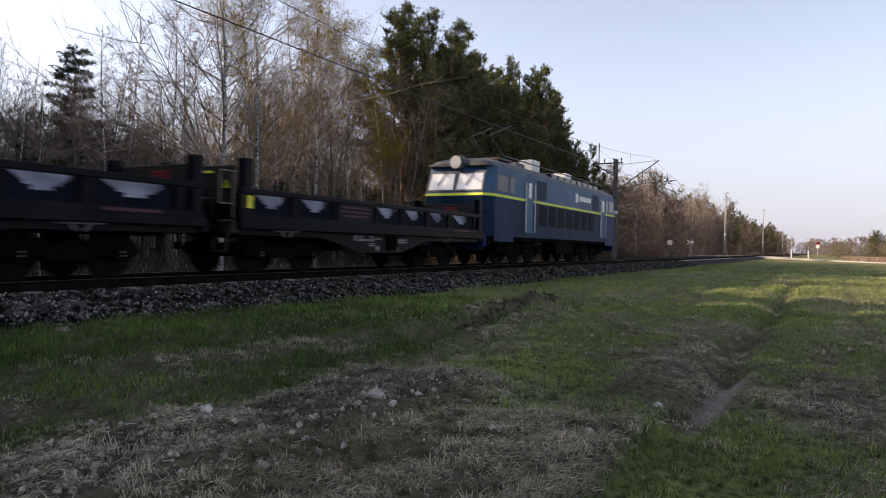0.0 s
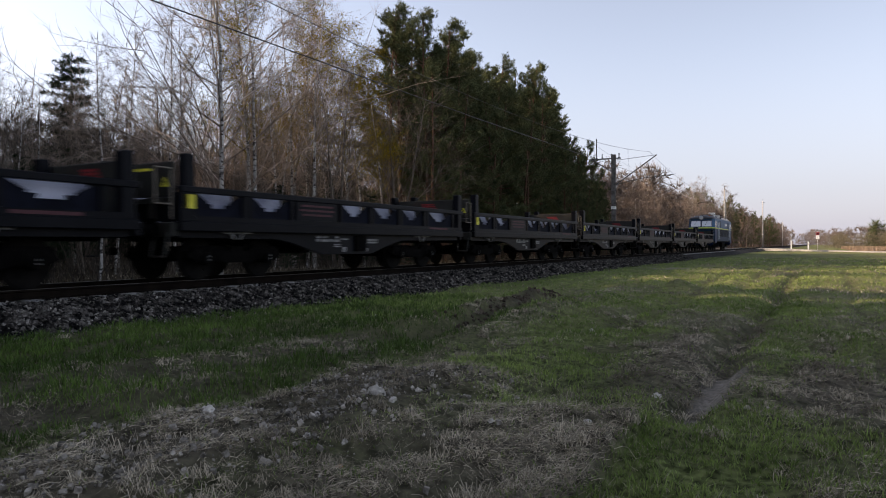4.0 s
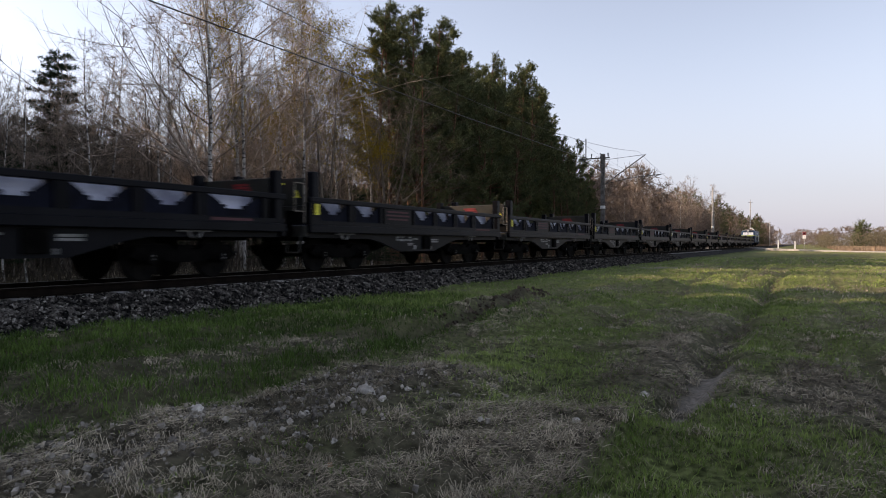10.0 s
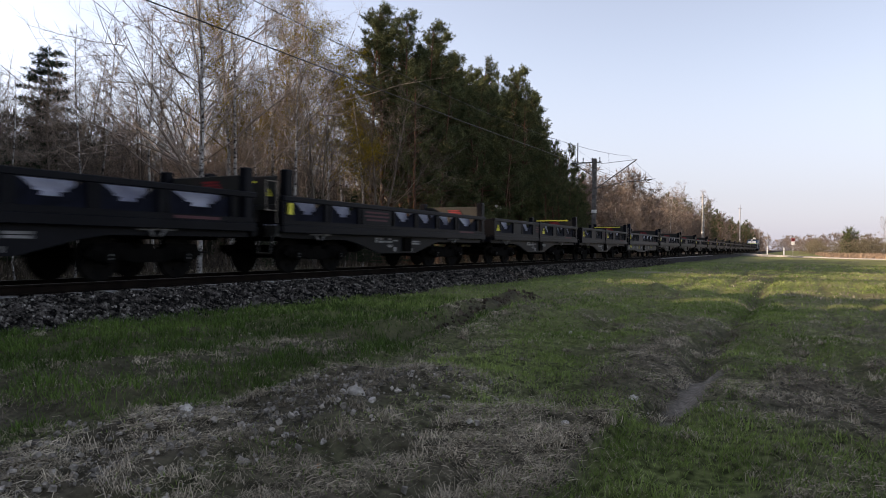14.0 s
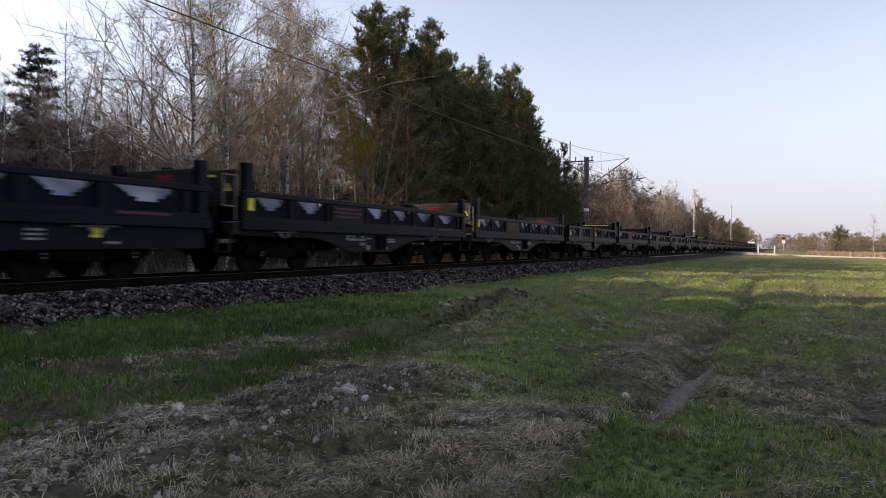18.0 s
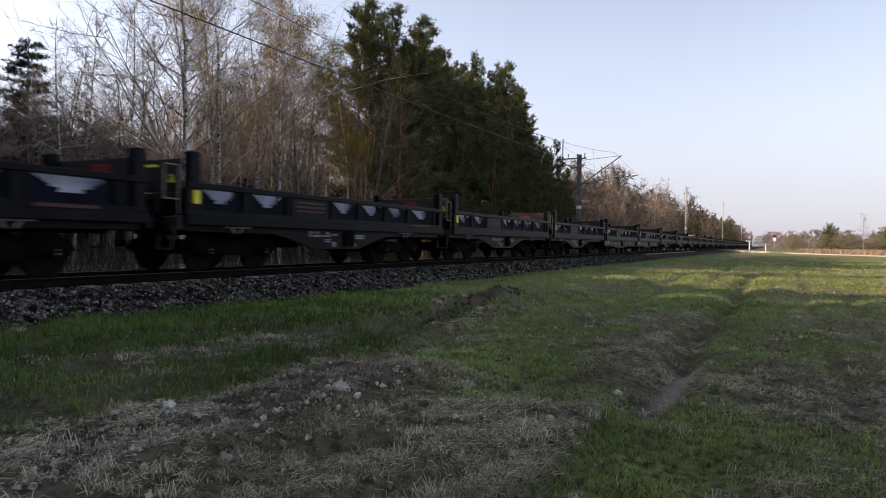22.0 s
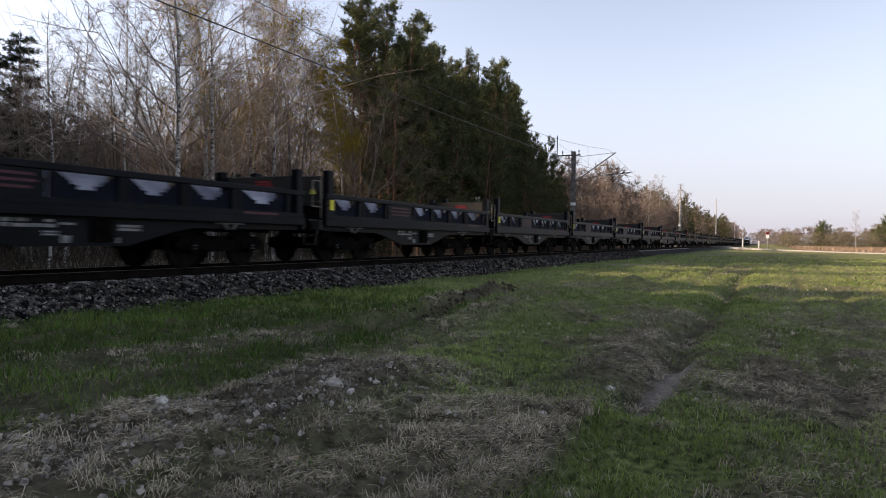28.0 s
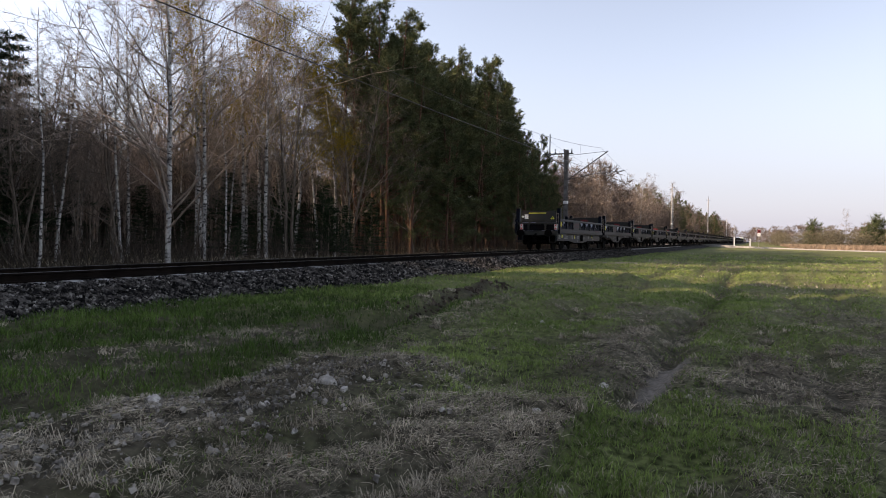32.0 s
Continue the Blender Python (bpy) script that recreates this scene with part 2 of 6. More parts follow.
M["lblue"] = material("pale blue loco paint", (0.024, 0.068, 0.140), (0.040, 0.098, 0.185), 0.5, 0.8, 20, 0.05, 0.003, specular=0.2)
M["dblue"] = material("deep blue loco paint", (0.0045, 0.018, 0.062), (0.009, 0.028, 0.088), 0.5, 0.8, 20, 0.05, 0.003, specular=0.08)
M["gblue"] = material("grey-blue loco paint", (0.006, 0.019, 0.042), (0.011, 0.030, 0.062), 0.55, 0.8, 20, 0.05, 0.003, specular=0.08)
M["lime"] = material("lime yellow stripe", (0.50, 0.58, 0.03), (0.62, 0.70, 0.06), 0.5, 2, 30, 0)
M["roofgrey"] = material("grey roof paint", (0.05, 0.052, 0.058), (0.10, 0.103, 0.112), 0.6, 1.5, 25, 0.1, 0.003)
M["grille"] = material("dark air grille", (0.003, 0.005, 0.008), (0.008, 0.011, 0.015), 0.7, 5, 60, 0.2, 0.003, specular=0.1)
M["asphalt"] = material("pale old asphalt", (0.22, 0.21, 0.20), (0.32, 0.31, 0.29), 0.9, 2, 40, 0.3, 0.005)


def glass(name, tint, rough=0.03):
    m = bpy.data.materials.new(name)
    m.use_nodes = True
    b = m.node_tree.nodes["Principled BSDF"]
    b.inputs["Base Color"].default_value = (*tint, 1)
    b.inputs["Roughness"].default_value, b.inputs["IOR"].default_value = rough, 1.52
    b.inputs["Specular IOR Level"].default_value, b.inputs["Coat Weight"].default_value = 0.9, 1.0
    return m


M["glass"] = glass("cab window glass", (0.02, 0.025, 0.03))
M["darkglass"] = glass("dark window glass", (0.008, 0.012, 0.018), 0.12)
M["darkglass"].node_tree.nodes["Principled BSDF"].inputs["Coat Weight"].default_value = 0.0
M["darkglass"].node_tree.nodes["Principled BSDF"].inputs["Specular IOR Level"].default_value = 0.25
# windscreen pane: pale base colour under a glossy coat
M["pale_pane"] = glass("windscreen with pale blind", (0.62, 0.65, 0.70))
M["lens"] = glass("headlamp glass", (0.55, 0.57, 0.6), 0.1)
M["tail"] = material("red reflector", (0.6, 0.03, 0.03), (0.75, 0.06, 0.05), 0.3, 5, 50, 0)


# ---- mesh tools ----
def part(name, bm, mat, parent=None, label=""):
    me = bpy.data.meshes.new(name)
    bm.to_mesh(me)
    bm.free()
    for m in (mat if isinstance(mat, (list, tuple)) else [mat]):
        me.materials.append(m)
    ob = new(name, me)
    if parent:
        ob.parent = parent
    return tagged(ob, label)


def share(name, mesh, parent, m=None, label=""):
    ob = new(name, mesh)
    ob.parent = parent
    if m:
        ob.matrix_basis = m
    return tagged(ob, label)


families = {}


def clone(ob, m):
    """copy_thing() for many copies of one thing: its family of parts is looked up only once."""
    if ob.name not in families:
        families[ob.name] = [ob, *ob.children_recursive]
    made = {}
    for o in families[ob.name]:
        made[o] = o.copy()
        scene.collection.objects.link(made[o])
        made[o].parent = made.get(o.parent, o.parent)
        made[o].matrix_parent_inverse = o.matrix_parent_inverse
    made[ob].matrix_basis = m
    return made[ob]


def cross(a, b):
    """The cross product of two rows of vectors."""
    out = np.empty(np.broadcast_shapes(a.shape, b.shape))
    out[..., 0] = a[..., 1] * b[..., 2] - a[..., 2] * b[..., 1]
    out[..., 1] = a[..., 2] * b[..., 0] - a[..., 0] * b[..., 2]
    out[..., 2] = a[..., 0] * b[..., 1] - a[..., 1] * b[..., 0]
    return out


def unit(a):
    return a / (np.sqrt((a * a).sum(-1, keepdims=True)) + 1e-9)


def empty(name, label, category, group="", kind=""):
    return tagged(new(name), label, category, group, kind)


def box(bm, x0, x1, y0, y1, z0, z1, mi=0, bev=0.0):
    vs = [bm.verts.new((x, y, z)) for x in (x0, x1) for y in (y0, y1) for z in (z0, z1)]
    fs = [bm.faces.new([vs[i] for i in f]) for f in ((0, 1, 3, 2), (4, 6, 7, 5), (0, 4, 5, 1), (2, 3, 7, 6), (0, 2, 6, 4), (1, 5, 7, 3))]
    for f in fs:
        f.material_index = mi
    if bev:
        bmesh.ops.bevel(bm, geom=list({e for f in fs for e in f.edges}), offset=bev, segments=1, affect="EDGES")
    return bm


def boxes(*rows, bev=0.0):
    bm = bmesh.new()
    for r in rows:
        box(bm, *r, bev=bev)
    return bm


def rod(bm, a, b, r0, r1=None, n=8, caps=True):
    a, b = Vector(a), Vector(b)
    r1 = r0 if r1 is None else r1
    d = (b - a).normalized()
    u = d.orthogonal().normalized()
    v = d.cross(u)
    rings = [[bm.verts.new(c + (u * math.cos(TAU * i / n) + v * math.sin(TAU * i / n)) * r) for i in range(n)] for c, r in ((a, r0), (b, r1))]
    for i in range(n):
        f = bm.faces.new((rings[0][i], rings[0][(i + 1) % n], rings[1][(i + 1) % n], rings[1][i]))
        f.smooth = n > 6
    if caps:
        bm.faces.new(rings[0][::-1])
        bm.faces.new(rings[1])
    return bm


def rods(pts, r, n=6):
    bm = bmesh.new()
    for a, b in zip(pts, pts[1:]):
        rod(bm, a, b, r, n=n)
    return bm


def slab(bm, pts, axis, lo, hi):
    """A polygon, given in the two other axes, thickened along one axis from lo to hi."""
    def at(p, h):
        q = list(p)
        q.insert(axis, h)
        return q
    a, b = [bm.verts.new(at(p, lo)) for p in pts], [bm.verts.new(at(p, hi)) for p in pts]
    bm.faces.new(a[::-1])
    bm.faces.new(b)
    for i in range(len(pts)):
        j = (i + 1) % len(pts)
        bm.faces.new((a[i], a[j], b[j], b[i]))
    bmesh.ops.recalc_face_normals(bm, faces=bm.faces[:])
    return bm


def raw(name, verts, faces, mat, smooth=False):
    """A mesh from arrays of points and of triangles or quads."""
    me = bpy.data.meshes.new(name)
    verts, faces = np.asarray(verts, np.float32), np.asarray(faces, np.int32)
    n = faces.shape[1]
    me.vertices.add(len(verts))
    me.vertices.foreach_set("co", verts.ravel())
    me.loops.add(faces.size)
    me.loops.foreach_set("vertex_index", faces.ravel())
    me.polygons.add(len(faces))
    me.polygons.foreach_set("loop_start", np.arange(0, faces.size, n, dtype=np.int32))
    me.polygons.foreach_set("use_smooth", np.full(len(faces), smooth))
    me.update(calc_edges=True)
    me.materials.append(mat)
    return me


rng = np.random.default_rng(7)


# ---- the lie of the land ----
def lattice(x, y, scale, seed):
    """Smooth chance values between 0 and 1 over the plan."""
    x, y = np.asarray(x, float) / scale, np.asarray(y, float) / scale
    xi, yi = np.floor(x), np.floor(y)
    fx, fy = x - xi, y - yi
    fx, fy = fx * fx * (3 - 2 * fx), fy * fy * (3 - 2 * fy)

    def h(a, b):
        s = np.sin(a * 127.1 + b * 311.7 + seed * 74.7) * 43758.5453
        return s - np.floor(s)
    return (h(xi, yi) * (1 - fx) + h(xi + 1, yi) * fx) * (1 - fy) + (h(xi, yi + 1) * (1 - fx) + h(xi + 1, yi + 1) * fx) * fy


def bell(x, c, w):
    return np.exp(-((x - c) / w) ** 2)


def gravel(x, y):
    """The heap of rubble and dead grass: 1 on it, 0 away from it."""
    c = -3.32 + 0.05 * (y - 4.5) + 0.25 * (lattice(x, y, 0.9, 3) - 0.5)
    return np.clip(1.35 * bell(x, c, np.where(np.asarray(x) < c, 0.68, 0.92)) * np.clip((6.0 + 0.35 * (x + 3.5) - y) / 0.8, 0, 1), 0, 1)


def rut(x, y):
    """The wheel rut that runs out across the meadow."""
    c = -0.95 + 0.07 * np.sin(y * 0.4) + 0.10 * (lattice(x, y, 1.1, 5) - 0.5)
    return bell(x, c, 0.17 + 0.003 * np.clip(y, 0, 60)) * np.clip((y - 4.9) / 1.0, 0, 1) * np.clip((36 - y) / 6, 0, 1)


def gully(x, y):
    """Two washed-out furrows with bare dark soil."""
    c = np.interp(y, (8, 9.7, 11.5, 13.3, 15.8, 24), (-5.0, -5.1, -5.34, -5.6, -5.78, -6.3)) + 0.12 * (lattice(x, y, 0.8, 25) - 0.5)
    g = bell(x, c, 0.28 + 0.006 * np.clip(y - 9, 0, 12)) * np.clip((y - 7.8) / 1.2, 0, 1) * np.clip((22 - y) / 7, 0, 1) * np.clip(0.6 + 0.9 * lattice(x, y, 1.6, 26), 0, 1)
    c = -3.04 - 0.01 * (y - 11) + 0.12 * (lattice(x, y, 0.8, 27) - 0.5)
    return np.maximum(g, 0.5 * bell(x, c, 0.2) * np.clip((y - 9.8) / 1.2, 0, 1) * np.clip((19 - y) / 4, 0, 1))


def clod(x, y):
    """A bare dark ridge of turned earth beside the furrow."""
    c = np.interp(y, (9, 11, 13, 15.5, 18), (-5.15, -5.45, -5.85, -6.2, -6.4)) + 0.25 * (lattice(x, y, 0.9, 36) - 0.5)
    return bell(x, c, 0.26) * np.clip((y - 9.6) / 2, 0, 1) * np.clip((18.5 - y) / 2.5, 0, 1) * np.clip(0.35 + 1.1 * lattice(x, y, 1.1, 37), 0, 1)


def thatch_bank(x, y):
    """A raised mat of dead grass that ends in a broken edge above lush grass."""
    edge = -1.02 + 0.10 * (lattice(y, 3.0, 0.35, 38) - 0.5)
    return np.clip((edge - x) / 0.10, 0, 1) * np.clip((x + 3.1) / 0.7, 0, 1) * np.clip((5.3 + 0.25 * (x + 1) - y) / 0.5, 0, 1)


def bank(x, y):
    """The strip of dead grass thrown up beside the furrow."""
    c = np.interp(y, (7.8, 9.7, 15, 20, 26), (-4.15, -4.3, -4.75, -5.05, -5.5))
    return bell(x, c, 0.45) * np.clip((y - 7.2) / 1.2, 0, 1) * np.clip((27 - y) / 8, 0, 1)


def furrow(x, y):
    """Old wheel tracks and plough lines that run beside the railway."""
    out = 0
    for c, drift, seed in ((-6.9, -0.03, 1), (-2.3, -0.06, 4), (-1.75, -0.02, 5), (0.55, 0.02, 6), (1.25, 0.045, 7), (2.6, 0.04, 8)):
        line = c + drift * (y - 8) + 0.35 * (lattice(y, seed, 3.5, 60 + seed) - 0.5)
        out = out + 0.6 * bell(x, line, 0.11 + 0.003 * np.clip(y, 0, 60)) * np.clip(lattice(y, seed * 9.0, 2.2, 70 + seed) * 2.6 - 0.7, 0, 1)
    return np.clip(np.maximum(np.maximum(out, gully(x, y)), clod(x, y)), 0, 1) * (1 - gravel(x, y)) * (y > 3)


def bare(x, y):
    """Trodden sand on the near side of the wheel rut."""
    edge = 0.5 + 0.9 * lattice(x, y, 0.16, 17) * lattice(x, y, 0.4, 18) ** 0.5
    near = np.clip(2.4 * bell(x, -0.83 + 0.03 * (y - 7), 0.19) * np.clip((y - 5.3) / 0.8, 0, 1) * np.clip((8.9 - y) / 1.2, 0, 1) * edge - 0.75, 0, 0.8)
    out = np.exp(-((x + 7.6) / 2.6) ** 2 - ((y - 40) / 3.0) ** 2) * np.clip(lattice(x, y, 1.3, 19) * 3.2 - 1.2, 0, 1)
    return np.maximum(near, 0.9 * out)


def height(x, y):
    x, y = np.asarray(x, float), np.asarray(y, float)
    near = np.clip((70 - np.hypot(x, y)) / 40, 0, 1)
    z = near * (0.10 * (lattice(x, y, 2.6, 1) - 0.5) + 0.10 * (lattice(x * 1.6, y * 0.5, 1.0, 6) - 0.5) + 0.09 * (lattice(x, y, 0.9, 2) - 0.5) + 0.05 * (lattice(x, y, 0.3, 8) - 0.5))
    z = z + 0.17 * gravel(x, y) ** 1.3 * (0.55 + 0.9 * lattice(x, y, 0.6, 9)) + 0.07 * gravel(x, y) * (lattice(x, y, 0.17, 10) - 0.5) - 0.17 * rut(x, y) - 0.13 * furrow(x, y) - 0.12 * gully(x, y)
    z = z + 0.13 * bell(x, np.interp(y, (8, 9.7, 11.5, 13.3, 15.8, 24), (-5.6, -5.7, -5.94, -6.2, -6.4, -6.9)), 0.32) * np.clip((y - 7.8) / 1.2, 0, 1) * np.clip((22 - y) / 7, 0, 1)
    z = z + 0.08 * bell(x, -3.55, 0.3) * np.clip((y - 9.8) / 1.2, 0, 1) * np.clip((19 - y) / 4, 0, 1)
    z = z + 0.17 * clod(x, y) * (0.6 + 0.9 * lattice(x, y, 0.35, 39)) + 0.09 * thatch_bank(x, y) * (0.6 + 0.8 * lattice(x, y, 0.5, 40))
    z = z + 0.12 * bank(x, y) + 0.08 * bell(x, -1.45, 0.3) * np.clip((y - 5.3) / 1, 0, 1) * np.clip((12 - y) / 4, 0, 1)
    z = z + 0.24 * np.exp(-((x + 3.84) / 0.42) ** 2 - ((y - 21.8) / 0.6) ** 2)
    z = z + 0.12 * np.exp(-((x - 0.33) / 0.3) ** 2 - ((y - 5.4) / 0.3) ** 2)
    z = z + near * (0.035 + 0.02 * np.maximum(gravel(x, y), thatch_bank(x, y))) * clumps(x, y) * (y < 16)
    z = np.where(x < -9.4, z * np.clip((x + 10.4) / 1.0, 0.15, 1), z)
    z = np.where(x < -15, 0.12 + 0.5 * (lattice(x, y, 7, 4) - 0.5) * np.clip((-x - 15) / 8, 0, 1), z)
    return z


def clumps(x, y):
    """How thick the mat of grass lies, tuft by tuft: 1 on a clump, 0 in the bare gaps between."""
    return np.clip(2.9 * (0.5 * lattice(x, y, 0.15, 81) + 0.5 * lattice(x, y, 0.34, 82)) - 0.95, 0, 1)


def thin_strip(x, y):
    """The trodden strip between the verge and the heap: dark soil under thin mixed grass."""
    return bell(x, -5.7 - 0.06 * (y - 4), 1.0) * np.clip((10.5 - y) / 3, 0, 1) * np.clip(0.25 + 1.2 * lattice(x, y * 0.8, 0.7, 83), 0, 1)


def dryness(x, y):
    """Where last year's grass lies: 1 dead straw, 0 fresh green."""
    x, y = np.asarray(x, float), np.asarray(y, float)
    far = np.clip((y - 12) / 20, 0, 1)
    d = 0.5 * lattice(x * 1.0, y * 0.45, 1.5, 11) + 0.5 * lattice(x, y * 0.7, 0.5, 12)
    d = np.clip((d - 0.5) * 2.0 + 0.44 - 0.10 * far, 0, 0.85)
    d = d + 0.12 * bell(x, -5.75 - 0.05 * (y - 5), 0.75) * np.clip((9 - y) / 3, 0, 1) - 0.55 * bell(x, -4.75, 0.35) * np.clip((6.8 - y) / 0.8, 0, 1)
    d = d - 0.5 * bell(x, -8.4, 1.2) - 0.22 * bell(x, -2.65, 0.55) * (y > 5.8)
    d = d + 0.28 * bell(x, -1.4, 0.35) * np.clip((y - 5.2) / 1, 0, 1) * np.clip((12 - y) / 5, 0, 1) + 0.15 * bell(x, 0.2, 0.6) * (y > 6.5) - 0.2 * bell(x, -0.35, 0.3) * (y > 6)
    d = d + 0.40 * np.clip((4.0 - y) / 0.6, 0, 1) * (x > -0.9) + 0.20 * np.clip((x + 0.4) / 0.3, 0, 1) * np.clip((7.5 - y) / 2, 0, 1)
    d = np.maximum(d, gravel(x, y))
    d = np.maximum(d, (0.45 + 0.5 * lattice(x, y, 0.7, 28)) * bank(x, y))
    d = np.maximum(d, np.exp(-((x - 0.42) / 0.30) ** 2 - ((y - 5.4) / 0.28) ** 2))
    d = np.maximum(d, np.exp(-((x + 3.84) / 0.45) ** 2 - ((y - 21.8) / 0.65) ** 2))
    d = np.maximum(d, thatch_bank(x, y) * (0.62 + 0.38 * lattice(x, y, 0.6, 21)))
    d = d * np.clip((x + 7.6 + 0.8 * (lattice(x, y, 1.5, 14) - 0.5)) / 1.4, 0.0, 1)
    lush = np.exp(-((x + 0.70) / 0.38) ** 2 - ((y - 4.5) / 0.85) ** 2) * (1 - thatch_bank(x, y))
    return np.clip(np.maximum(d - lush, 0.10), 0, 1)


def ground_material():
    m = material("grass and soil", (0.03, 0.028, 0.018), (0.075, 0.065, 0.045), 0.95, 3, 35, 0.8, 0.03, specular=0.05)
    nt, t = m.node_tree, m.node_tree.nodes
    b = t["Principled BSDF"]
    col = b.inputs["Base Color"].links[0].from_socket
    co = t.new("ShaderNodeTexCoord")

    def tone(dark, light, scale):
        n, r, x = t.new("ShaderNodeTexNoise"), t.new("ShaderNodeMapRange"), t.new("ShaderNodeMix")
        n.inputs["Scale"].default_value, n.inputs["Detail"].default_value = scale, 8
        nt.links.new(co.outputs["Object"], n.inputs["Vector"])
        r.inputs["From Min"].default_value, r.inputs["From Max"].default_value = 0.35, 0.65
        nt.links.new(n.outputs["Fac"], r.inputs["Value"])
        x.data_type = "RGBA"
        x.inputs["A"].default_value, x.inputs["B"].default_value = (*dark, 1), (*light, 1)
        nt.links.new(r.outputs["Result"], x.inputs["Factor"])
        return x.outputs["Result"]

    def lay(under, over, name):
        a, x = t.new("ShaderNodeAttribute"), t.new("ShaderNodeMix")
        a.attribute_name = name
        x.data_type = "RGBA"
        nt.links.new(a.outputs["Fac"], x.inputs["Factor"])
        nt.links.new(under, x.inputs["A"])
        nt.links.new(over, x.inputs["B"])
        return x.outputs["Result"]
    col = lay(col, tone((0.022, 0.030, 0.009), (0.125, 0.152, 0.052), 14), "green")
    col = lay(col, tone((0.088, 0.104, 0.036), (0.190, 0.205, 0.078), 5), "sward")
    col = lay(col, tone((0.020, 0.017, 0.013), (0.165, 0.144, 0.110), 14), "straw")
    col = lay(col, tone((0.13, 0.116, 0.098), (0.27, 0.245, 0.21), 24), "sand")
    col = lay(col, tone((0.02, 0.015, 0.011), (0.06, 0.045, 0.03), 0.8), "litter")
    nt.links.new(col, b.inputs["Base Color"])
    return m


def steps(lo, hi, first, grow):
    out, d = [lo], first
    while out[-1] < hi:
        out.append(out[-1] + d)
        d *= grow
    return np.array(out)


gx = np.concatenate([-steps(15.0, 3000, 1.0, 1.3)[::-1], np.arange(-14, -10.2, 0.6), np.arange(-10.2, -5.0, 0.11), np.arange(-5.0, 1.5, 0.055), np.arange(1.5, 5, 0.11), steps(5.0, 3000, 0.3, 1.22)])
gy = np.concatenate([-steps(0.6, 3000, 0.8, 1.4)[::-1], np.arange(0.6, 2.2, 0.11), np.arange(2.2, 8, 0.055), np.arange(8, 15, 0.11), steps(15.0, 4000, 0.14, 1.055)])
GX, GY = np.meshgrid(gx, gy)
GZ = height(GX, GY)
nx, ny = len(gx), len(gy)
idx = np.arange(nx * ny).reshape(ny, nx)
quads = np.stack([idx[:-1, :-1], idx[:-1, 1:], idx[1:, 1:], idx[1:, :-1]], -1).reshape(-1, 4)
gme = raw("ground", np.stack([GX, GY, GZ], -1).reshape(-1, 3), quads, ground_material(), True)
flat = (GX.ravel(), GY.ravel())
dry = dryness(*flat)
reed = np.clip((flat[1] - 120) / 30, 0, 1) * np.clip((flat[0] - 5) / 8, 0, 1)      # the reed-brown meadow past the road
sward = np.clip((flat[1] - 7) / 9, 0, 1) * np.clip((flat[0] + 9.6) / 2, 0, 1) * (1 - furrow(*flat)) * (1 - 0.8 * rut(*flat)) * (flat[0] < 400)
# green fades left of x = -4: shade near the wood put into colour
for name, val in (("sward", 0.85 * sward), ("green", np.clip(1.05 - dry, 0, 1) * (1 - 0.65 * thin_strip(*flat)) * np.clip(1.15 - 0.75 * np.clip((-flat[0] - 4) / 0.8, 0, 1) * np.clip((14 - flat[1]) / 6, 0, 1), 0, 1) * (1 - furrow(*flat)) * (1 - 0.8 * rut(*flat))), ("straw", np.clip(np.maximum((0.35 + 0.6 * clumps(*flat)) * dry * (1 - 0.8 * furrow(*flat)) * (1 - 0.3 * gravel(*flat)), 0.95 * reed), 0, 1)), ("sand", bare(*flat)),
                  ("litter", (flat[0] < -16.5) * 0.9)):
    gme.attributes.new(name, "FLOAT", "POINT").data.foreach_set("value", np.asarray(val, np.float32))
tagged(new("ground", gme), "uneven spring meadow with dead straw, ruts and soil", "ground", kind="structure")

# ---- the level crossing's road ----
bm = bmesh.new()
rx = [-60, -30, -17, -10, 0, 8, 17, 28, 60]
edge = [[bm.verts.new((x, 163 - 1.5 * (x + 11.5) * (1 if x > -17 else 0.3) + off, 0.10 + 0.48 * math.exp(-((x - TX) / 12) ** 2))) for x in rx] for off in (-3.6, 3.6)]
low = [[bm.verts.new((v.co.x, v.co.y, -0.3)) for v in e] for e in edge]
for i in range(len(rx) - 1):
    bm.faces.new((edge[0][i], edge[0][i + 1], edge[1][i + 1], edge[1][i]))
    bm.faces.new((low[0][i], low[0][i + 1], edge[0][i + 1], edge[0][i]))
    bm.faces.new((low[1][i + 1], low[1][i], edge[1][i], edge[1][i + 1]))
tagged(part("road", bm, M["asphalt"]), "pale asphalt road over the level crossing", "road", kind="structure")

# ---- track ----
bm = bmesh.new()
prof = [(-15.6, 0.02), (-14.5, 0.36), (-11.0, 0.38), (-10.75, 0.34), (-9.75, -0.02)]
ys = np.concatenate([steps(-3000.0, -60, 400, 0.9), np.arange(-60, 60, 2.0), steps(60.0, 3000, 4, 1.2)])
ys = [y for y in ys if y < -61] + [y for y in ys if y >= -60]
rings = [[bm.verts.new((x + (0.05 * (lattice(y, i, 1.7, 31) - 0.5) if abs(y) < 200 and i > 2 else 0), y, z)) for i, (x, z) in enumerate(prof)] for y in ys]
for a, b in zip(rings, rings[1:]):
    for i in range(len(prof) - 1):
        bm.faces.new((a[i], a[i + 1], b[i + 1], b[i]))
bmesh.ops.recalc_face_normals(bm, faces=bm.faces[:])
tagged(part("ballast_bed", bm, M["ballast"]), "railway ballast bed of broken stone, darkened for shaded gaps", "ballast", kind="structure")

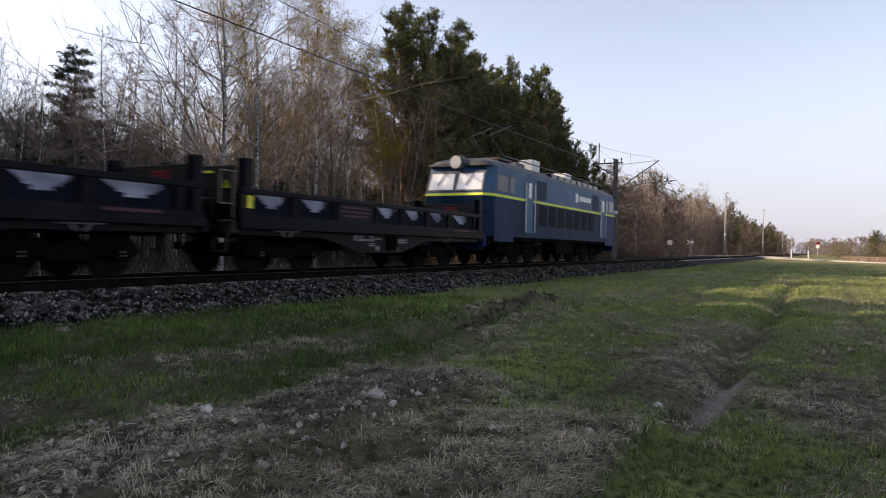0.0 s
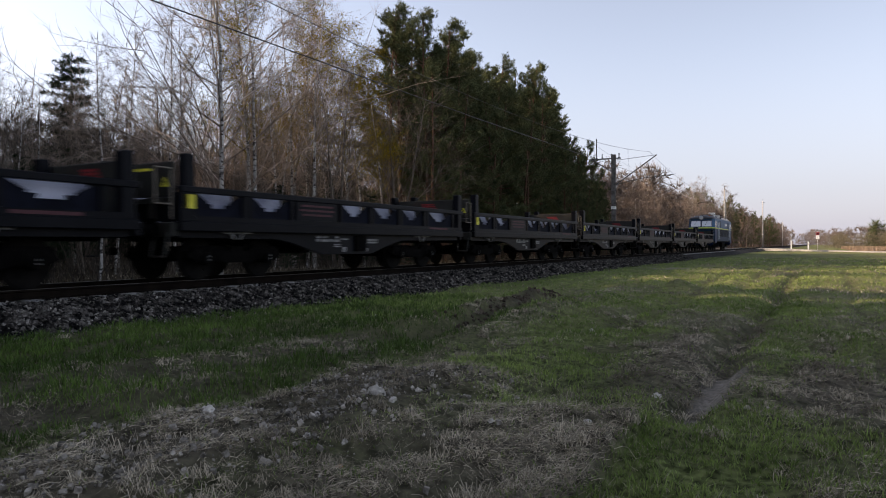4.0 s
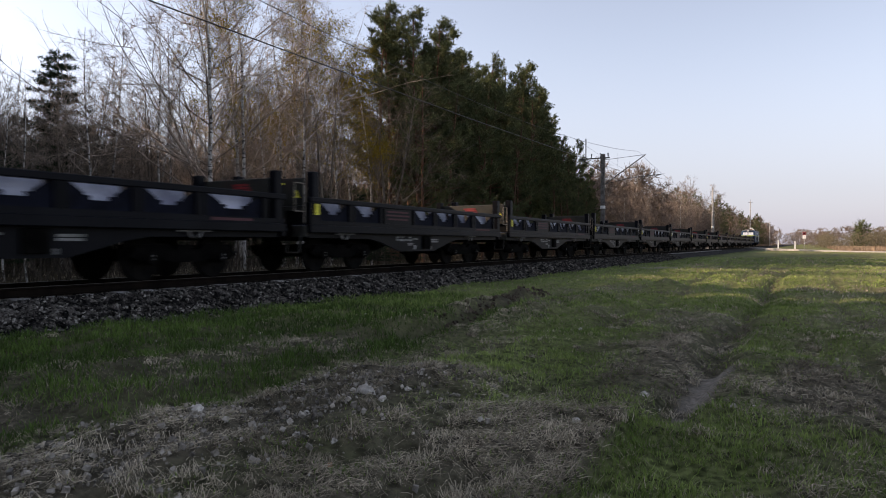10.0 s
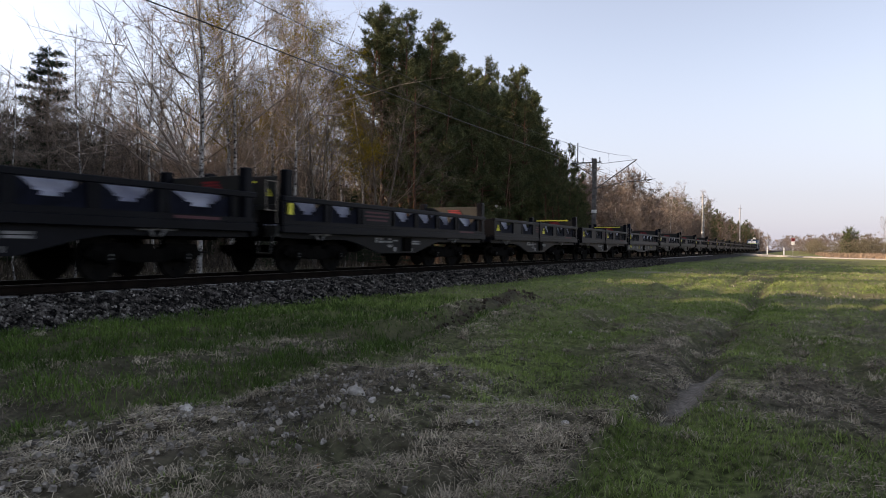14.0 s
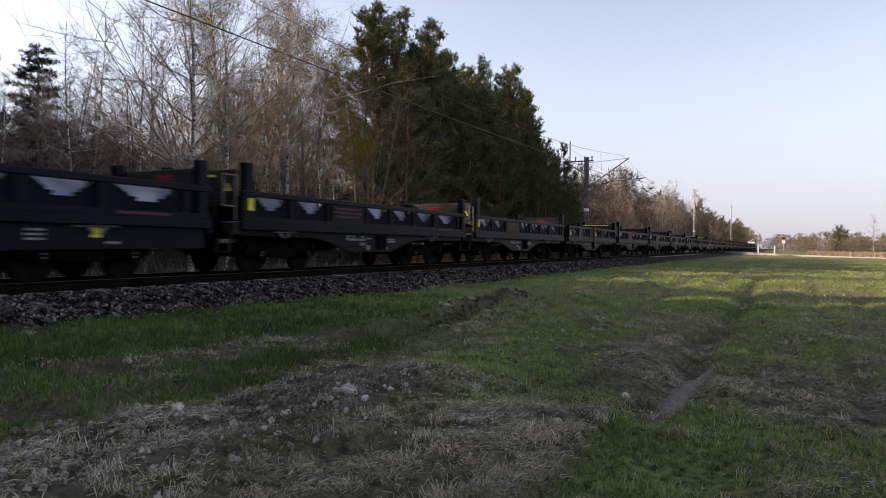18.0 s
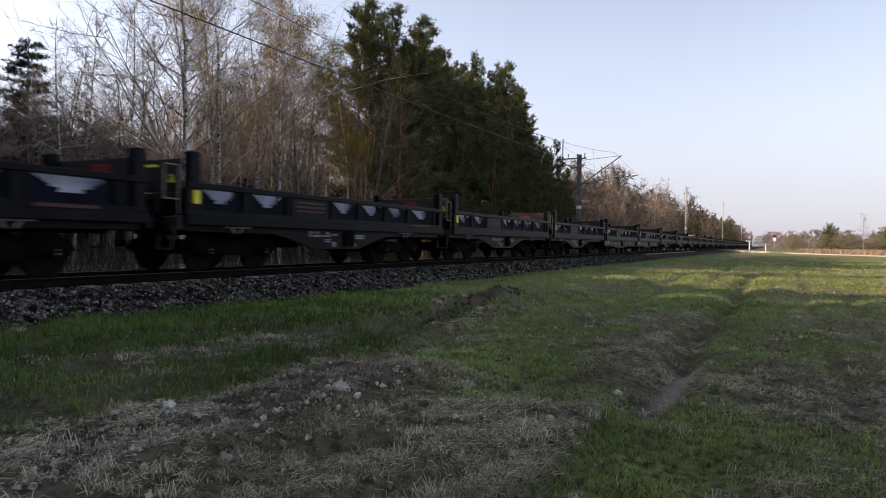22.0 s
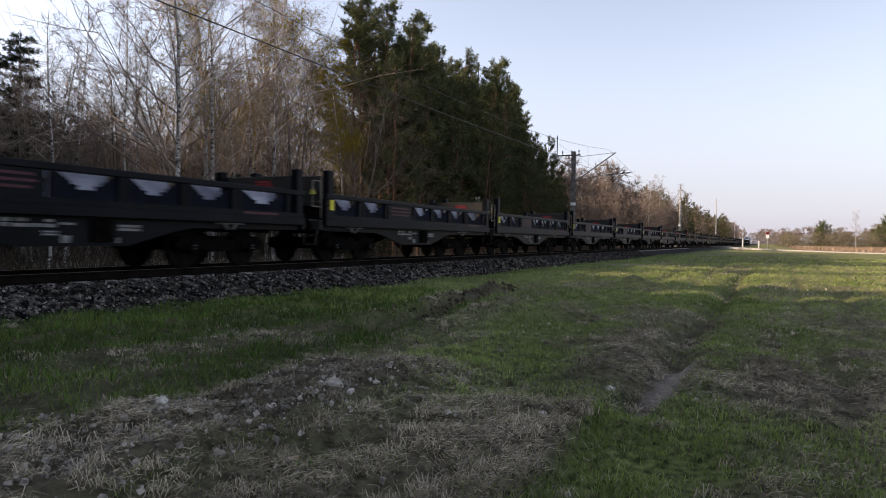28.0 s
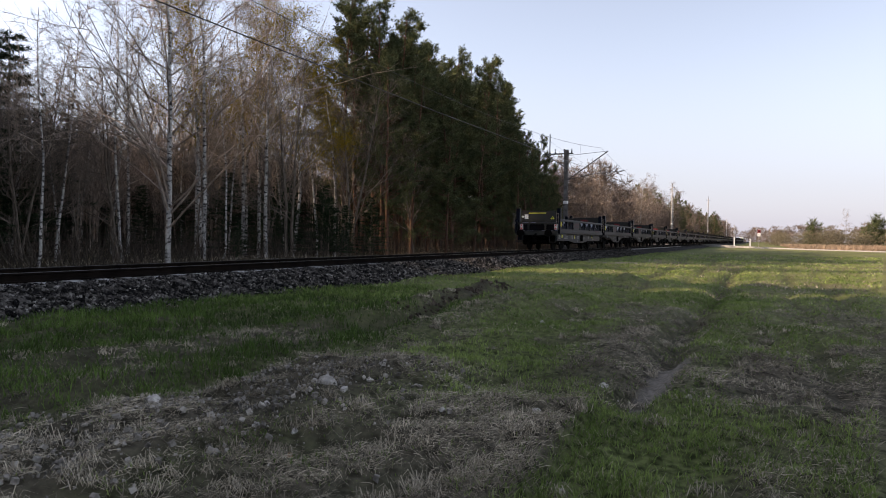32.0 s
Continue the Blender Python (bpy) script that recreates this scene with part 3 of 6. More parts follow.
track = empty("railway_track", "single railway track with rusty, shade-darkened rails on concrete sleepers", "railway track", kind="structure")
track.location = (TX, 0, RZ)
rail_prof = [(-0.07, -0.17), (0.07, -0.17), (0.07, -0.155), (0.012, -0.135), (0.012, -0.045), (0.036, -0.035), (0.036, -0.006), (-0.036, -0.006),
             (-0.036, -0.035), (-0.012, -0.045), (-0.012, -0.135), (-0.07, -0.155)]
for side in (-0.75, 0.75):
    bm = bmesh.new()
    slab(bm, [(side + x, z) for x, z in rail_prof], 1, -600, 1500)
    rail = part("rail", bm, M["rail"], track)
    part("rail_head", boxes((side - 0.033, side + 0.033, -600, 1500, -0.0058, 0.0)), M["railhead"], rail, "bright worn running surface")
bm = bmesh.new()
slab(bm, [(-1.3, -0.38), (1.3, -0.38), (1.27, -0.20), (1.0, -0.175), (0.5, -0.175), (0.3, -0.20), (-0.3, -0.20), (-0.5, -0.175), (-1.0, -0.175), (-1.27, -0.20)], 1, -0.13, 0.13)
first = part("sleeper", bm, M["concrete"], track)
first.location.y = -6
for i in range(1, 190):
    share("sleeper", first.data, track, pose(rng.normal(0, 0.012), -6 + 0.62 * i, rng.normal(0, 0.006), 0, 0, rng.normal(0, 0.4)))


def lumps(n, size, seed):
    """n chance-shaped stones round the origin: eight-cornered blocks knocked out of square."""
    r = np.random.default_rng(seed)
    cube = np.array([(x, y, z) for x in (-1, 1) for y in (-1, 1) for z in (-1, 1)], float)
    v = cube[None] * (0.55 + 0.45 * r.random((n, 1, 3))) * (0.62 + 0.5 * r.random((n, 8, 1))) * size
    q = r.normal(size=(n, 4))
    q /= np.linalg.norm(q, axis=1, keepdims=True)
    w, x, y, z = q.T
    R = np.stack([1 - 2 * (y * y + z * z), 2 * (x * y - w * z), 2 * (x * z + w * y), 2 * (x * y + w * z), 1 - 2 * (x * x + z * z), 2 * (y * z - w * x),
                  2 * (x * z - w * y), 2 * (y * z + w * x), 1 - 2 * (x * x + y * y)], -1).reshape(n, 3, 3)
    f = np.array([(0, 1, 3, 2), (4, 6, 7, 5), (0, 4, 5, 1), (2, 3, 7, 6), (0, 2, 6, 4), (1, 5, 7, 3)])
    return np.einsum("nij,nkj->nki", R, v), f


def scatter_stones(name, xs, ys, zs, sizes, mat, seed):
    v, f = lumps(len(xs), 1.0, seed)
    v = v * np.asarray(sizes)[:, None, None] + np.stack([xs, ys, zs], -1)[:, None]
    faces = (f[None] + 8 * np.arange(len(xs))[:, None, None]).reshape(-1, 4)
    return raw(name, v.reshape(-1, 3), faces, mat)


def bed_z(x):
    return np.interp(x, [p[0] for p in prof], [p[1] for p in prof])


n = 40000
by = 4.0 + 60 * rng.random(n) ** 1.7
bx = -11.9 + 2.25 * rng.random(n)
bs = 0.022 + 0.022 * rng.random(n) ** 1.4
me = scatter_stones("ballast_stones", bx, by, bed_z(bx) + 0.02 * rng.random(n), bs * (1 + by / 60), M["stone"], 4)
n = 5000
by, bx = 4.0 + 60 * rng.random(n) ** 1.7, -11.8 + 2.1 * rng.random(n) ** 0.8
mp = scatter_stones("pale_ballast", bx, by, bed_z(bx) + 0.025 + 0.02 * rng.random(n), (0.012 + 0.018 * rng.random(n)) * (1 + by / 60), M["paleballast"], 14)
tagged(new("pale_ballast", mp), "paler ballast stones among the dark ones", "gravel", kind="stuff")
tagged(new("ballast_stones", me), "loose broken grey ballast stones along the track", "gravel", kind="stuff")
n = 3500
by, bx = 3 + 50 * rng.random(n) ** 1.5, -13.0 + 1.2 * rng.random(n)
me = scatter_stones("crib_stones", bx, by, 0.38 + 0.03 * rng.random(n), 0.025 + 0.025 * rng.random(n), M["stone"], 5)
tagged(new("crib_stones", me), "broken stones filling the space between sleepers", "gravel", kind="stuff")


# ---- overhead line ----
def mast(y, arm=True):
    top = empty("catenary_mast", "concrete catenary mast with steel cantilever over the track", "catenary mast", "masts of the overhead line")
    top.location = (-15.4, y, 0.1)
    bm = bmesh.new()
    slab(bm, [(-0.17, -0.14), (0.17, -0.14), (0.17, -0.09), (0.06, -0.05), (0.06, 0.05), (0.17, 0.09), (0.17, 0.14), (-0.17, 0.14), (-0.17, 0.09), (-0.06, 0.05), (-0.06, -0.05), (-0.17, -0.09)], 2, -0.3, 9.0)
    part("mast", bm, M["mast"], top)
    part("white_band", boxes((-0.18, 0.18, -0.15, 0.15, 4.3, 4.55)), M["white"], top)
    part("crossarm", boxes((-2.1, 0.6, -0.05, 0.05, 8.62, 8.72)), M["steel"], top)
    part("arm_post", rods([(-1.5, 0, 8.72), (-1.5, 0, 10.45)], 0.05), M["steel"], top)
    part("arm_brace", rods([(-1.9, 0, 8.65), (-0.1, 0, 7.5)], 0.045), M["steel"], top)
    for x in (-1.0, -0.2, 0.45):
        bm = bmesh.new()
        for k in range(4):
            rod(bm, (x, 0, 8.72 + 0.1 * k), (x, 0, 8.78 + 0.1 * k), 0.075, 0.05)
        part("insulator", bm, M["under"], top)
    part("cantilever_tube", rods([(0.1, 0, 6.35), (3.6, 0, 8.75)], 0.045), M["steel"], top)
    part("top_stay", rods([(0.1, 0, 8.5), (3.6, 0, 8.75)], 0.018), M["steel"], top)
    part("registration_arm", rods([(0.1, 0, 6.4), (2.4, 0, 6.85), (4.95, 0, 7.05)], 0.03), M["steel"], top)
    part("dropper_arm", rods([(2.9, 0, 8.25), (3.0, 0, 6.9)], 0.015), M["steel"], top)
    return top


for y in (57.5, -8.0):
    mast(y)


def wire(name, pts, r, label):
    bm = bmesh.new()
    rings = []
    for i, p in enumerate(pts):
        d = (Vector(pts[min(i + 1, len(pts) - 1)]) - Vector(pts[max(i - 1, 0)])).normalized()
        u = d.cross(Vector((1, 0, 0))).normalized()
        v = d.cross(u)
        rings.append([bm.verts.new(Vector(p) + (u * math.cos(TAU * k / 5) + v * math.sin(TAU * k / 5)) * r) for k in range(5)])
    for a, b in zip(rings, rings[1:]):
        for k in range(5):
            bm.faces.new((a[k], a[(k + 1) % 5], b[(k + 1) % 5], b[k]))
    return tagged(part(name, bm, M["wire"]), label, "cable", "overhead wires")


def span(y0, y1, z_end, sag, x0, x1=None, n=16):
    x1 = x0 if x1 is None else x1
    return [(x0 + (x1 - x0) * i / n, y0 + (y1 - y0) * i / n, z_end - 4 * sag * (i / n) * (1 - i / n)) for i in range(n + 1)]


wire("contact_wire", [(-12.45, -70, 6.55), (-12.3, -8, 6.5), (-12.2, 25, 6.52), (-12.35, 57.5, 6.95), (-12.4, 110, 7.0), (-12.4, 300, 7.0)], 0.017, "dark copper contact wire above the track")
wire("messenger_wire", span(-70, -8, 9.2, 1.6, -12.4) + span(-8, 57.5, 9.15, 1.75, -12.4)[1:] + span(57.5, 120, 9.1, 1.5, -12.4)[1:] + span(120, 180, 9.1, 1.5, -12.4)[1:], 0.011, "sagging messenger cable of the overhead line")
wire("feeder_wire", span(57.5, 120, 10.2, 1.0, -17.3) + span(120, 180, 10.2, 1.0, -17.3)[1:], 0.009, "thin feeder cable on the mast arms")
for i in range(7):
    y = -2 + 8.7 * i
    m_z = 9.15 - 7.0 * ((y + 8) / 65.5) * (1 - (y + 8) / 65.5)
    if m_z > 6.65:
        wire("dropper", [(-12.4, y, m_z), (-12.3, y, 6.52 + max(0, (y - 25)) * 0.0132)], 0.006, "thin dropper between messenger cable and contact wire")


def line_pole(y, h):
    top = empty("line_pole", "tall slim pale concrete pole beside the track", "pole", "line poles beside the track")
    top.location = (-16.6, y, 0.0)
    bm = bmesh.new()
    rod(bm, (0, 0, -0.2), (0, 0, h), 0.22, 0.14, 10)
    part("pole_shaft", bm, M["concrete"], top)
    part("white_band", rod(bmesh.new(), (0, 0, 4.6), (0, 0, 4.95), 0.225, 0.22, 10), M["white"], top)
    part("cap_pin", rod(bmesh.new(), (0, 0, h), (0, 0, h + 0.9), 0.05, 0.03, 6), M["steel"], top)
    part("crossarm", boxes((-0.6, 0.6, -0.05, 0.05, h - 0.5, h - 0.4)), M["steel"], top)


for y, h in ((146, 12.4), (252, 16.0), (396, 13.2), (520, 13.0)):
    line_pole(y, h)


# ---- signs and posts at the crossing ----
def saltire(x, y):
    top = empty("crossing_sign", "white and red level crossing cross on a post", "road sign")
    top.location = (x, y, 0.1)
    part("post", rod(bmesh.new(), (0, 0, 0), (0, 0, 3.0), 0.05, n=8), M["concrete"], top)
    for a in (-28, 28):
        bm = bmesh.new()
        slab(bm, [(-0.7, -0.09), (0.7, -0.09), (0.7, 0.09), (-0.7, 0.09)], 1, -0.03 + 0.001 * a, 0.0 + 0.001 * a)
        arm = part("arm", bm, M["white"], top)
        arm.matrix_basis = pose(0, -0.08, 2.7, 0, a, 0)
        part("red_end", boxes((0.5, 0.7, -0.036 + 0.001 * a, 0.006 + 0.001 * a, -0.092, 0.092)), M["red"], arm)


saltire(-19.0, 120)
sign = empty("warning_sign", "grey back of a round road sign on a post", "road sign")
sign.location = (-19.5, 104, 0.1)
part("post", rod(bmesh.new(), (0, 0, 0), (0, 0, 2.2), 0.05, n=8), M["steel"], sign)
part("disc", rod(bmesh.new(), (0, -0.03, 2.4), (0, 0.0, 2.4), 0.42, n=20), M["concrete"], sign)
for x, y, h in ((-5.2, 164, 2.2), (-1.9, 160, 1.9)):
    post = empty("marker_post", "white roadside marker post by the crossing", "post", "marker posts")
    post.location = (x, y, 0)
    bm = bmesh.new()
    slab(bm, [(-0.13, -0.13), (0.13, -0.13), (0.13, 0.13), (-0.13, 0.13)], 2, -0.2, h)
    part("shaft", bm, M["white"], post)
    part("dark_foot", boxes((-0.135, 0.135, -0.135, 0.135, -0.1, 0.25)), M["steel"], post)
sig = empty("crossing_signal", "red and white warning board on a post", "signal")
sig.location = (-0.2, 168, 0.1)
part("post", rod(bmesh.new(), (0, 0, 0), (0, 0, 4.0), 0.06, n=8), M["concrete"], sig)
part("board", boxes((-0.32, 0.32, -0.05, 0.05, 2.4, 3.2), bev=0.02), M["white"], sig)
part("red_panel", boxes((-0.32, 0.32, -0.07, 0.03, 3.21, 3.9), bev=0.02), M["red"], sig)
part("lamp_hood", rod(bmesh.new(), (0, -0.25, 3.55), (0, -0.071, 3.55), 0.16, n=14), M["black"], sig)


# ---- trees ----
class Tubes:
    """Collects tapered tubes and needles as points and triangles."""

    def __init__(self):
        self.v, self.f, self.n = [], [], 0

    def tube(self, pts, radii, n):
        pts = np.asarray(pts, float)
        d = np.empty_like(pts)
        d[0], d[-1] = pts[1] - pts[0], pts[-1] - pts[-2]
        d[1:-1] = pts[2:] - pts[:-2]
        d = unit(d)
        ref = np.array([0.0, 0.0, 1.0]) if abs(d[0, 2]) < 0.8 else np.array([1.0, 0.0, 0.0])
        u = unit(cross(d, ref))
        w = cross(d, u)
        a = TAU * np.arange(n) / n
        ring = pts[:, None] + np.asarray(radii)[:, None, None] * (np.cos(a)[None, :, None] * u[:, None] + np.sin(a)[None, :, None] * w[:, None])
        k = len(pts)
        i = np.arange(k * n).reshape(k, n)
        j = np.roll(i, -1, 1)
        q = np.stack([i[:-1], j[:-1], j[1:], i[1:]], -1).reshape(-1, 4) + self.n
        self.v.append(ring.reshape(-1, 3))
        self.f.append(np.concatenate([q[:, :3], q[:, [0, 2, 3]]]))
        self.n += k * n

    def tris(self, p):
        """p: k x 3 x 3 corner points."""
        k = len(p)
        self.v.append(p.reshape(-1, 3))
        self.f.append(np.arange(3 * k).reshape(k, 3) + self.n)
        self.n += 3 * k

    def mesh(self, name, mat, smooth=True):
        return raw(name, np.concatenate(self.v), np.concatenate(self.f), mat, smooth)


def bend(r, start, way, length, k, wobble, rise):
    """A wandering line of k pieces from start."""
    pts, w = [np.array(start, float)], np.array(way, float)
    for _ in range(k):
        w = w + r.normal(0, wobble, 3)
        w[2] += rise
        w /= math.sqrt(w[0] * w[0] + w[1] * w[1] + w[2] * w[2])
        pts.append(pts[-1] + w * length / k)
    return np.array(pts)


def along(pts, f):
    s = f * (len(pts) - 1)
    i = min(int(s), len(pts) - 2)
    return pts[i] + (pts[i + 1] - pts[i]) * (s - i), pts[i + 1] - pts[i]


def side_way(r, axis, angle):
    ax, ay, az = axis
    k = 1 / (math.sqrt(ax * ax + ay * ay + az * az) + 1e-9)
    ax, ay, az = ax * k, ay * k, az * k
    bx, by, bz = r.normal(size=3)
    px, py, pz = ay * bz - az * by, az * bx - ax * bz, ax * by - ay * bx
    k = math.sin(angle) / (math.sqrt(px * px + py * py + pz * pz) + 1e-9)
    c = math.cos(angle)
    return np.array((ax * c + px * k, ay * c + py * k, az * c + pz * k))


def bare_tree(seed, h=14, stems=1, lean=0.08, limbs=26, low=0.25, spread=0.30, droop=0.0, twig=1.0, girth=0.011, leaf=0):
    """Stem and crown of a leafless tree, metres, foot at the origin."""
    r = np.random.default_rng(seed)
    trunk, crown = Tubes(), Tubes()
    for s in range(stems):
        hh = h * (1 - 0.18 * s * r.random())
        way = side_way(r, (0, 0, 1), lean * (1 + s))
        t = bend(r, (0.12 * s * r.normal(), 0.12 * s * r.normal(), -0.2), way, hh, 11, 0.05, 0.03)
        rad = np.linspace(girth * hh, 0.012, 12) ** 1.0
        trunk.tube(t, rad, 8)
        for i in range(limbs):
            f = low + (0.97 - low) * (i + r.random()) / limbs
            p, ax = along(t, f)
            ln = hh * spread * (1.15 - f) ** 0.7 * (0.6 + 0.7 * r.random())
            lw = side_way(r, ax, radians(30 + 38 * r.random()))
            limb = bend(r, p, lw, ln, 5, 0.13, 0.06 - droop)
            r0 = max(0.012, girth * hh * (1 - f) * 0.45)
            crown.tube(limb, np.linspace(r0, 0.006, 6), 4)
            for j in range(int(4 + 5 * r.random())):
                g = 0.15 + 0.85 * r.random()
                p2, a2 = along(limb, g)
                sw = side_way(r, a2, radians(25 + 35 * r.random()))
                sec = bend(r, p2, sw, ln * (0.28 + 0.35 * r.random()), 3, 0.16, 0.03 - 1.6 * droop)
                crown.tube(sec, np.linspace(max(0.006, r0 * 0.35), 0.004, 4), 3)
                if leaf:
                    for k in range(leaf):
                        needles(crown, r, along(sec, r.random())[0] + r.normal(0, 0.34, 3), 0.115, 3, (0, 0, -0.4))
                for k in range(int(5 * twig * (0.6 + 0.8 * r.random()))):
                    p3, a3 = along(sec, 0.1 + 0.9 * r.random())
                    tw = side_way(r, a3, radians(20 + 40 * r.random()))
                    crown.tube(bend(r, p3, tw, (0.25 + 0.5 * r.random()) * min(1.0, ln * 0.5), 2, 0.15, -2.2 * droop), (0.0055, 0.004, 0.0025), 3)
    return trunk, crown


def needles(tubes, r, centre, size, count, up, slim=0.11):
    """A tuft: slim leaves of needles spreading from a centre."""
    d = r.normal(size=(count, 3)) + np.array(up)
    d = unit(d)
    s = unit(cross(d, r.normal(size=(count, 3))))
    ln = size * (0.6 + 0.7 * r.random((count, 1)))
    b = np.asarray(centre) + d * ln * 0.1
    tubes.tris(np.stack([b - s * ln * slim, b + s * ln * slim, b + d * ln], 1))


def pine_tree(seed, h=19, low=0.35, spread=0.17, limbs=60, tuft=0.21, count=10, dense=1.0):
    """A pine: rising limbs in loose tiers, each with upturned twigs that carry tufts of needles, under a ragged tip."""
    r = np.random.default_rng(seed)
    trunk, crown = Tubes(), Tubes()
    t = bend(r, (0, 0, -0.2), side_way(r, (0, 0, 1), 0.03), h, 10, 0.02, 0.03)
    trunk.tube(t, np.linspace(0.0095 * h, 0.03, 11), 8)
    for i in range(limbs):
        f = low + (0.995 - low) * (i + r.random()) / limbs
        p, ax = along(t, f)
        g0 = (f - low) / (1 - low)
        env = (1.03 - g0) ** 0.8 * (0.6 + 1.2 * min(g0, 0.35)) * 1.15
        ln = h * spread * env * (0.45 + 0.85 * r.random() ** 1.3) + 0.3
        limb = bend(r, p, side_way(r, ax, radians(78 - 34 * g0 + 20 * r.random())), ln, 4, 0.10, 0.07)
        trunk.tube(limb, np.linspace(0.05 * (1.1 - f) + 0.012, 0.008, 5), 4)
        for j in range(int(dense * (7 + ln * 7))):
            p2, a2 = along(limb, 0.25 + 0.75 * r.random() ** 0.7)
            tip = p2 + side_way(r, a2, radians(15 + 45 * r.random())) * (0.2 + 0.45 * r.random()) + np.array([0, 0, 0.16])
            for q in (0.35, 0.7, 1.0):
                needles(crown, r, p2 + (tip - p2) * q + r.normal(0, 0.06, 3), tuft, count, (0, 0, 0.9), 0.085)
    needles(crown, r, t[-1], tuft * 1.4, count * 4, (0, 0, 1.2), 0.07)
    return trunk, crown


def spruce_tree(seed, h=16, size=0.22, count=9):
    """A conifer with flat, drooping tiers of branches and gaps between them."""
    r = np.random.default_rng(seed)
    trunk, crown = Tubes(), Tubes()
    t = bend(r, (0, 0, -0.2), (0, 0, 1), h, 8, 0.01, 0.02)
    trunk.tube(t, np.linspace(0.012 * h, 0.02, 9), 8)
    tiers = 21
    for i in range(tiers * 5):
        f = 0.14 + 0.85 * ((i // 5) + 0.35 * r.random()) / tiers
        p, ax = along(t, f)
        ln = h * 0.36 * (1.03 - f) ** 0.85 * (0.5 + 0.7 * r.random()) + 0.2
        limb = bend(r, p, side_way(r, ax, radians(74 + 20 * r.random())), ln, 4, 0.06, 0.04 - 0.05 * (1 - f))
        trunk.tube(limb, np.linspace(0.02, 0.006, 5), 3)
        for j in range(int(8 + ln * 14)):
            p2, a2 = along(limb, 0.12 + 0.88 * r.random())
            flat = np.array([0.16, 0.16, 0.045])
            needles(crown, r, p2 + r.normal(0, 1, 3) * flat + np.array([0, 0, -0.05]), size, count, tuple(0.8 * a2 / (np.linalg.norm(a2) + 1e-9) + np.array([0, 0, -0.2])), 0.1)
    return trunk, crown


def stand(name, label, category, group, parts):
    """A tree as a thing with its trunk and crown; parts: name, tubes, material."""
    top = empty(name, label, category, group)
    for pn, tubes, mat in parts:
        ob = new(pn, tubes.mesh(pn, mat, pn != "crown"))
        ob.parent = top
    return top


def birch(seed, mat="twig_birch", label="leafless white-barked birch at the edge of the wood", **kw):
    a, b = bare_tree(seed, **kw)
    return stand("birch_tree", label, "tree", "birches of the wood", (("trunk", a, M["birch"]), ("crown", b, M[mat])))


def leafless(seed, mat="twig", label="leafless grey-barked young tree in the wood", **kw):
    a, b = bare_tree(seed, **kw)
    return stand("bare_tree", label, "tree", "leafless trees of the wood", (("trunk", a, M["bark"]), ("crown", b, M[mat])))


def pine(seed, **kw):
    a, c = pine_tree(seed, **kw)
    return stand("pine_tree", "tall dark green pine with reddish trunk", "tree", "pines of the wood", (("trunk", a, M["pinebark"]), ("crown", c, M["needle"])))


def floor_z(x, y):
    """The height of the wood's floor, or of the meadow."""
    return 0.12 + 0.5 * (float(lattice(x, y, 7, 4)) - 0.5) * min(1, max(0, (-x - 15) / 8)) if x < -15 else float(height(x, y))


def place(ob, x, y, turn=0, size=1.0):
    ob.scale = (size, size, size)
    ob.matrix_basis = pose(x, y, floor_z(x, y) - 0.05, 0, 0, turn) @ Matrix.Diagonal((size, size, size, 1))
    return ob


def again(ob, x, y, turn=0, size=1.0):
    c = clone(ob, pose(x, y, floor_z(x, y) - 0.05, 0, 0, turn))
    c.scale = (size, size, size)
    return c


tr = np.random.default_rng(21)
# the spreading birch beside the line and its neighbours
place(birch(1, h=17, stems=1, lean=0.02, limbs=70, low=0.09, spread=0.46, twig=2.2, girth=0.0065, label="large white-barked birch with long bare spreading limbs"), -20.2, 18.4)
b_tall = place(birch(2, h=17, limbs=34, low=0.35, spread=0.22, droop=0.03, twig=1.6, girth=0.007), -24.5, 24.5)
b_thin = place(birch(3, h=13, limbs=26, low=0.40, spread=0.20, droop=0.03, girth=0.006, twig=1.4), -27, 22)
b_bud = place(birch(4, "bud", "tall birch with drooping yellow-green budding twigs", h=18, limbs=40, low=0.35, spread=0.22, droop=0.07, twig=2.0, girth=0.007, leaf=38), -26.5, 26.5)
g_one = place(leafless(5, "twig", h=11, stems=2, limbs=24, low=0.2, spread=0.40, twig=1.4, girth=0.009, label="leafless grey tree with pale crooked limbs"), -23.0, 29.0)
g_two = place(leafless(6, h=11, limbs=26, low=0.3, spread=0.24, twig=1.5, girth=0.006), -30, 19)
g_red = place(leafless(7, "twig_red", h=14, limbs=34, low=0.15, spread=0.26, twig=1.6, girth=0.007, label="leafless tree with reddish brown twigs"), -31, 100)
p_one = place(pine(11, h=18, low=0.38, spread=0.17), -26.0, 40.5)
p_two = place(pine(12, h=18, low=0.22, spread=0.20), -26.5, 53)
p_three = place(pine(13, h=18, low=0.08, spread=0.22), -24.5, 62, 0, 0.9)
p_dark = place(pine(14, h=18, low=0.2, spread=0.2, limbs=46, tuft=0.55, count=9, dense=0.8), -52, -52)      # for the wood behind the camera
a, c = spruce_tree(31, 13.5)
spr = place(stand("spruce_tree", "dark spruce with drooping branches in the wood", "tree", "spruces of the wood", (("trunk", a, M["bark"]), ("crown", c, M["spruce"]))), -40.0, 24.6, 0, 1.0)
again(spr, -52, 37, 80, 0.75)
again(spr, -48, 33, 200, 0.62)
for i in range(12):
    again((g_two, g_one, b_thin)[i % 3], -28 - 9 * tr.random(), 16.5 + 7 * (i + tr.random()) / 12, 360 * tr.random(), 0.7 + 0.25 * tr.random())
